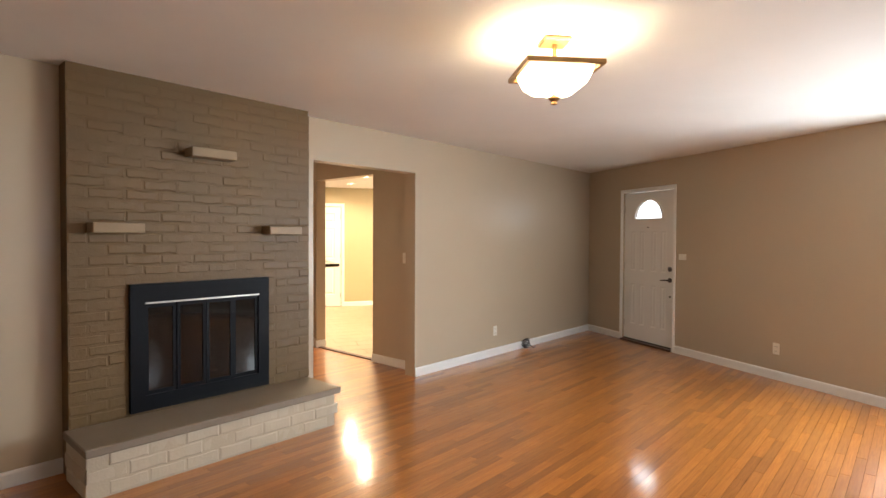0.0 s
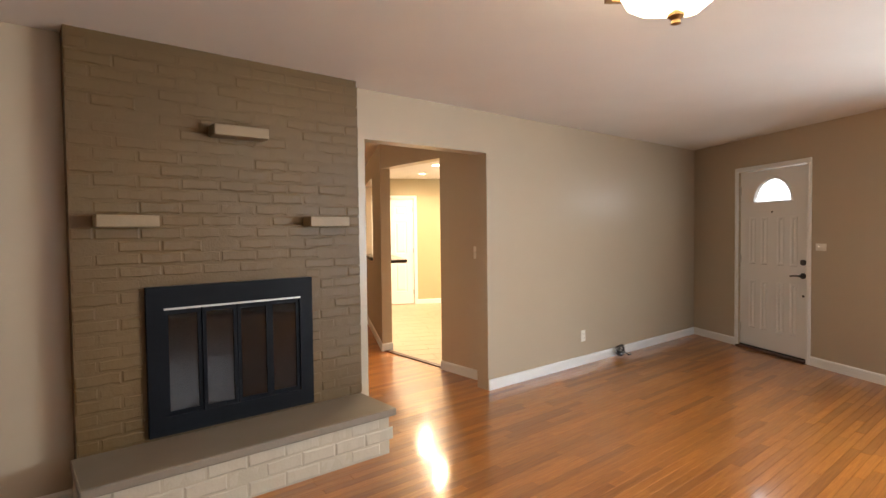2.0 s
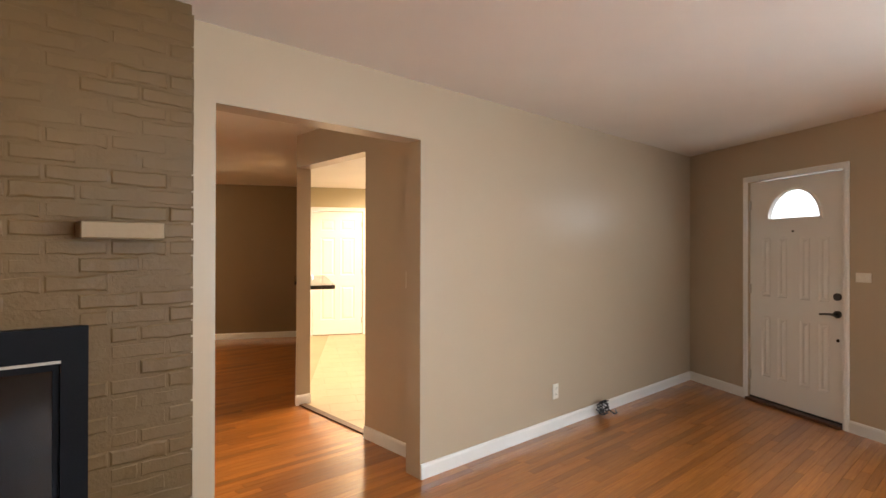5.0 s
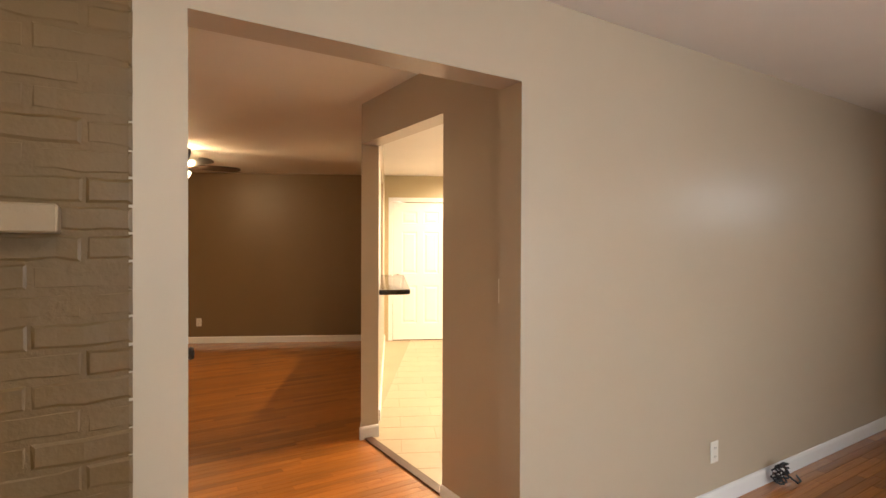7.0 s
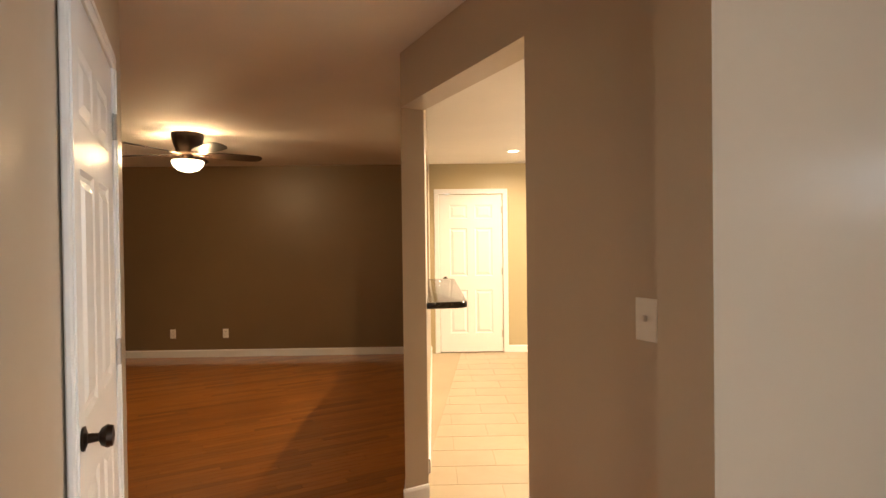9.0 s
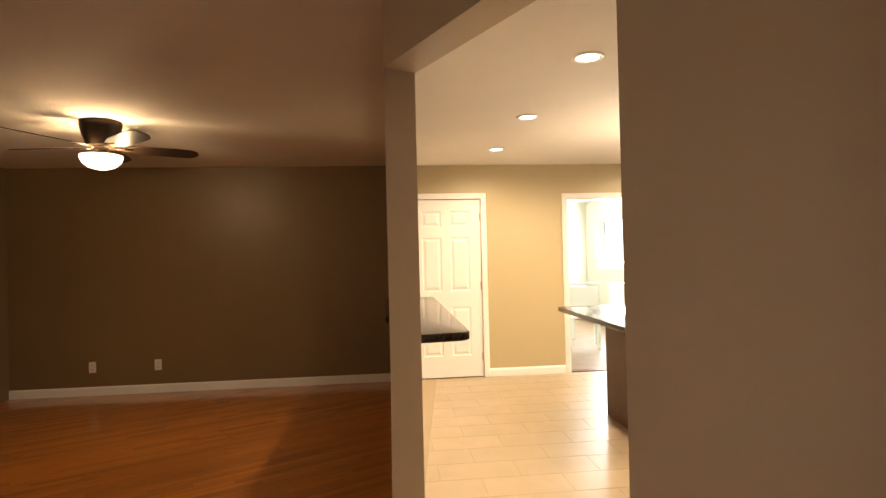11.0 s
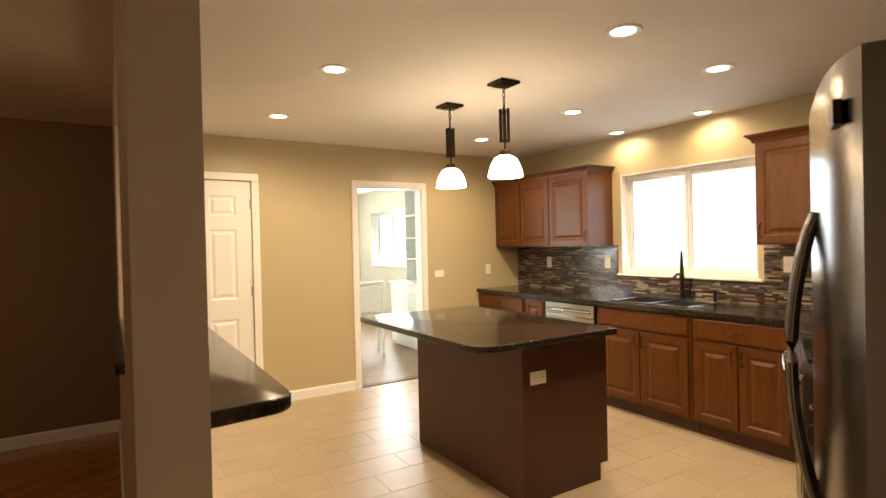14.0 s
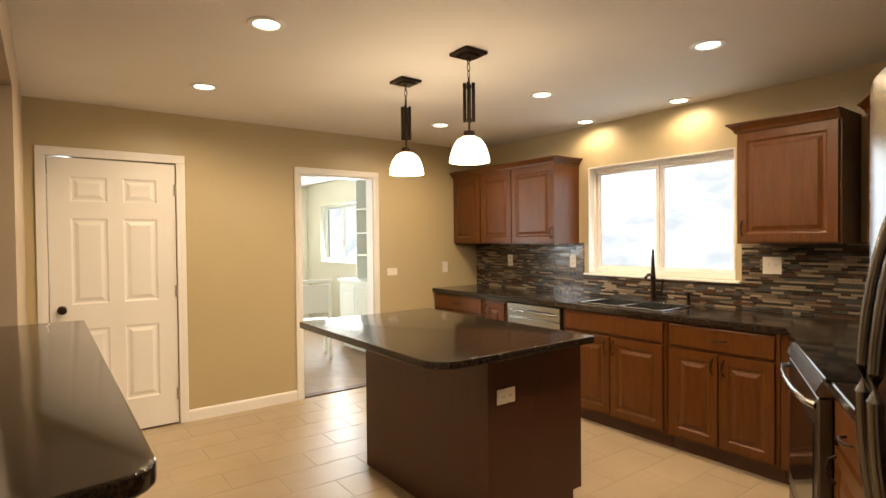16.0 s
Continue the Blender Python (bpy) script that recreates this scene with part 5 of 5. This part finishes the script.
def kitchen_range():
    x0, x1 = 6.765, 7.525
    o = thing("range", I4, (7.10, 5.6, 0), "stainless steel range with a black glass top", "range")
    yf = 5.968
    part("body", boxes((x0, x1, YS, yf - 0.03, 0.0, 0.905)), DARKSTEEL, o)
    part("cooktop", boxes((x0, x1, YS, yf, 0.906, 0.926), bevel=0.004), BLACKGLASS, o, "black glass cooktop")
    bm = bmesh.new()
    prism(bm, [(yf - 0.03, 0.858), (yf + 0.022, 0.858), (yf + 0.03, 0.872), (yf + 0.002, 0.924), (yf - 0.03, 0.905)], x0, x1)
    bmesh.ops.transform(bm, verts=bm.verts, matrix=Matrix(((0, 0, 1, 0), (1, 0, 0, 0), (0, 1, 0, 0), (0, 0, 0, 1))))
    part("control_panel", bm, STEEL, o, "sloped steel control panel")
    d = part("oven_door", boxes((x0 + 0.005, x1 - 0.005, yf - 0.029, yf + 0.02, 0.24, 0.852), bevel=0.006), DARKSTEEL, o, "steel oven door")
    part("oven_window", boxes((x0 + 0.08, x1 - 0.08, yf + 0.0205, yf + 0.024, 0.32, 0.74), bevel=0.002), BLACKGLASS, d, "black glass oven window")
    bm = bmesh.new()
    tube(bm, [(x0 + 0.04, yf + 0.02, 0.815), (x0 + 0.07, yf + 0.05, 0.82), (x0 + 0.2, yf + 0.068, 0.823), (x0 + 0.38, yf + 0.074, 0.824), (x1 - 0.2, yf + 0.068, 0.823), (x1 - 0.07, yf + 0.05, 0.82), (x1 - 0.04, yf + 0.02, 0.815)], 0.013, 12)
    part("handle", bm, STEEL, d, "curved steel bar handle", True)
    dr = part("drawer", boxes((x0 + 0.005, x1 - 0.005, yf - 0.029, yf + 0.018, 0.06, 0.23), bevel=0.006), DARKSTEEL, o, "steel storage drawer")
    for i in range(4):
        for j in range(1):
            bm = bmesh.new()
            cx = x0 + 0.19 + (i % 2) * 0.38
            cy = YS + 0.18 + (i // 2) * 0.28
            lathe(bm, [(0.085, 0.0), (0.088, 0.0006), (0.092, 0.0)], (cx, cy, 0.9262), 28)
            part("burner_ring", bm, DARKSTEEL, o)


kitchen_range()


def fridge():
    x0, x1, h = 5.34, 6.255, 1.80
    o = thing("refrigerator", I4, (5.80, 5.55, 0), "dark stainless steel french-door refrigerator with long curved handles", "refrigerator")
    part("body", boxes((x0, x1, YS + 0.02, 5.865, 0.02, h - 0.015), bevel=0.006), ENAMEL, o, "dark grey enamelled cabinet")
    part("plinth", boxes((x0 + 0.02, x1 - 0.02, YS + 0.1, 5.82, 0.0, 0.0195)), BLACK, o)

    def bowed(za, zb, ua=0.0, ub=1.0):
        bm = bmesh.new()
        n = 14
        full = x1 - x0 - 0.006
        pts = [(x1 - 0.003 - full * ub, 5.873), (x1 - 0.003 - full * ua, 5.873)]
        for i in range(n + 1):
            u = ua + (ub - ua) * i / n
            x = x1 - 0.003 - (x1 - x0 - 0.006) * u
            pts.append((x, 5.948 + 0.045 * (1 - (2 * u - 1) ** 4)))
        prism(bm, pts, za, zb)
        return bm

    up = part("door", bowed(0.66, h, 0.0, 0.4975), FRIDGE, o, "bowed steel refrigerator door", True)
    near = part("door", bowed(0.66, h, 0.5025, 1.0), FRIDGE, o, "bowed steel refrigerator door", True)
    lo = part("freezer_drawer", bowed(0.06, 0.65), FRIDGE, o, "bowed steel freezer drawer", True)
    part("gasket", boxes((x0 + 0.01, x1 - 0.01, 5.866, 5.8725, 0.06, h - 0.01)), BLACK, o)
    z0, z1 = 0.72, 1.50
    for hx, leaf in ((5.845, up), (5.757, near)):
        bm = bmesh.new()
        tube(bm, [(hx, 5.991 + 0.062 * math.sin(math.pi * i / 14) ** 0.75, z0 + (z1 - z0) * i / 14) for i in range(15)], 0.015, 12)
        part("handle", bm, FRIDGE, leaf, "long curved steel handle", True)
    bm = bmesh.new()
    tube(bm, [(5.48 + 0.64 * i / 12, 5.985 + 0.062 * math.sin(math.pi * i / 12) ** 0.75, 0.57) for i in range(13)], 0.015, 12)
    part("handle", bm, FRIDGE, lo, "long curved steel handle", True)
    part("badge", boxes((5.40, 5.48, 5.972, 5.988, 1.665, 1.715), bevel=0.002), BRONZE, near, "small dark badge")


fridge()


# narrow unit between refrigerator and range, with its own worktop
MR = Matrix.Translation((6.758, FRY, 0)) @ Matrix.Rotation(radians(180), 4, "Z")
base_unit(MR, 0.494, 1, "drawer", "narrow cherry base cabinet between refrigerator and range", depth=FRY - YS - 0.002)


def side_worktop():
    o = thing("countertop", I4, (6.49, 5.55, 0.88), "small black granite worktop between refrigerator and range", "countertop")
    part("worktop", boxes((6.262, 6.76, YS, FRY + 0.028, 0.88, 0.919), bevel=0.004), GRANITE, o)


side_worktop()


def island():
    o = thing("kitchen_island", K, (3.0, 10.1, 0), "dark stained kitchen island with panelled sides", "kitchen island")
    x0, x1, y0, y1 = 2.735, 3.395, 9.53, 10.70
    part("body", boxes((x0 + 0.012, x1, y0 + 0.012, y1 - 0.012, 0.10, 0.879)), CHERRY, o)
    part("side_panel", boxes((x0, x0 + 0.0118, y0, y1, 0.0, 0.879)), ESPRESSO, o, "dark stained flat side panel")
    part("plinth", boxes((x0 + 0.012, x1 - 0.066, y0 + 0.012, y1 - 0.012, 0.0, 0.0995)), ESPRESSO, o)
    bm = bmesh.new()
    prism(bm, [(x0 + 0.0122, 0.0), (x1 - 0.066, 0.0), (x1 - 0.066, 0.10), (x1, 0.10), (x1, 0.879), (x0 + 0.0122, 0.879)], 0, 0.0118)
    bmesh.ops.transform(bm, verts=bm.verts, matrix=Matrix.Translation((0, y0 + 0.0118, 0)) @ Matrix.Rotation(radians(90), 4, "X"))
    part("end_panel", bm, ESPRESSO, o, "dark stained end panel with a toe notch")
    part("corner_strip", boxes((x0 - 0.006, x0 - 0.0005, y0 - 0.006, y0 + 0.02, 0.0, 0.879), bevel=0.002), ESPRESSO, o)
    t = thing("island_countertop", K, (2.95, 10.2, 0.88), "polished brown granite island top with rounded corners", "countertop")
    bm = bmesh.new()
    slab(bm, [(2.395, 9.455), (3.425, 9.455), (3.425, 10.98), (2.395, 10.98)], 0.88, 0.917, (0.12, 0.02, 0.03, 0.05))
    part("worktop", bm, GRANITE, t, smooth=True)
    outlet(K @ Matrix.Translation((2.845, y0 - 0.0005, 0.69)), "ivory outlet on the island end panel", horizontal=True, wide=False)


island()


def bar():
    t = thing("bar_countertop", K, (1.04, 9.8, 1.02), "polished brown granite bar top on the half wall", "countertop")
    bm = bmesh.new()
    slab(bm, [(0.857, 9.405), (1.0055, 9.405), (1.0055, 8.63), (1.255, 8.66), (1.255, 10.795), (0.852, 10.795)], 1.0215, 1.062, (0.02, 0.0, 0.0, 0.07, 0.01, 0.01))
    part("worktop", bm, GRANITE, t, smooth=True)


bar()


# ---------------------------------------------------------------- back room
def built_in():
    o = thing("built_in_cabinet", K, (4.65, 13.8, 0), "white painted built-in cabinet with open shelves above", "cabinet")
    x0, y0, y1 = 4.33, 13.05, 14.36
    part("base", boxes((x0, KW - 0.014, y0, y1, 0.06, 0.88)), BACKWHITE, o)
    part("plinth", boxes((x0 + 0.05, KW - 0.014, y0 + 0.01, y1 - 0.01, 0.0, 0.0595)), BACKWHITE, o)
    part("top", boxes((x0 - 0.03, KW - 0.014, y0 - 0.01, y1 + 0.02, 0.881, 0.915), bevel=0.005), BACKWHITE, o)
    for i in range(3):
        a = y0 + 0.02 + i * 0.425
        bm = bmesh.new()
        panelled(bm, 0.41, 0.74, 0.018, [(0.06, 0.35, 0.07, 0.67)])
        bmesh.ops.transform(bm, verts=bm.verts, matrix=Matrix.Translation((x0 - 0.019, a + 0.41, 0.10)) @ Matrix.Rotation(radians(-90), 4, "Z"))
        part("cabinet_door", bm, BACKWHITE, o, "white raised panel door")
    part("shelf_back", boxes((KW - 0.03, KW - 0.014, y0, y1, 0.916, 2.3)), BACKWHITE, o)
    for y in (y0, y1 - 0.025):
        part("side_panel", boxes((4.58, KW - 0.031, y, y + 0.025, 0.916, 2.3)), BACKWHITE, o)
    for z in (1.22, 1.52, 1.85, 2.28):
        part("shelf", boxes((4.58, KW - 0.031, y0 + 0.026, y1 - 0.026, z, z + 0.022)), BACKWHITE, o)


built_in()


def chair(x, y, turn):
    m = K @ Matrix.Translation((x, y, 0)) @ Matrix.Rotation(radians(turn), 4, "Z")
    o = thing("dining_chair", m, (0, 0, 0), "white painted wooden chair with a solid back panel", "chair")
    part("seat", boxes((-0.22, 0.22, -0.21, 0.21, 0.43, 0.455), bevel=0.008), BACKWHITE, o)
    for sx in (-0.2, 0.2):
        part("leg", boxes((sx - 0.018, sx + 0.018, -0.20, -0.164, 0.0, 0.4295), bevel=0.004), BACKWHITE, o)
        part("leg", boxes((sx - 0.018, sx + 0.018, 0.17, 0.206, 0.0, 0.4295), bevel=0.004), BACKWHITE, o)
        part("back_post", boxes((sx - 0.018, sx + 0.018, 0.17, 0.206, 0.4555, 0.92), bevel=0.004), BACKWHITE, o)
    part("back_panel", boxes((-0.181, 0.181, 0.178, 0.196, 0.56, 0.90), bevel=0.004), BACKWHITE, o)
    part("top_rail", boxes((-0.225, 0.225, 0.166, 0.210, 0.921, 0.965), bevel=0.008), BACKWHITE, o)
    return o


def table():
    o = thing("dining_table", K, (3.4, 15.1, 0), "white painted wooden dining table", "table")
    part("tabletop", boxes((2.9, 3.9, 14.55, 15.6, 0.70, 0.74), bevel=0.006), BACKWHITE, o)
    part("apron", boxes((2.96, 3.84, 14.61, 15.54, 0.60, 0.699)), BACKWHITE, o)
    for x in (2.96, 3.78):
        for y in (14.61, 15.48):
            part("leg", boxes((x, x + 0.06, y, y + 0.06, 0.0, 0.5995), bevel=0.005), BACKWHITE, o)


table()
chair(3.74, 13.95, 165)


# ---------------------------------------------------------------- outside
solid("backdrop", boxes((KW + 7.0, KW + 7.1, -14, 34, -0.34, 9)), HAZE, "bright overcast haze beyond the windows", "backdrop", "structure", frame_m=K)
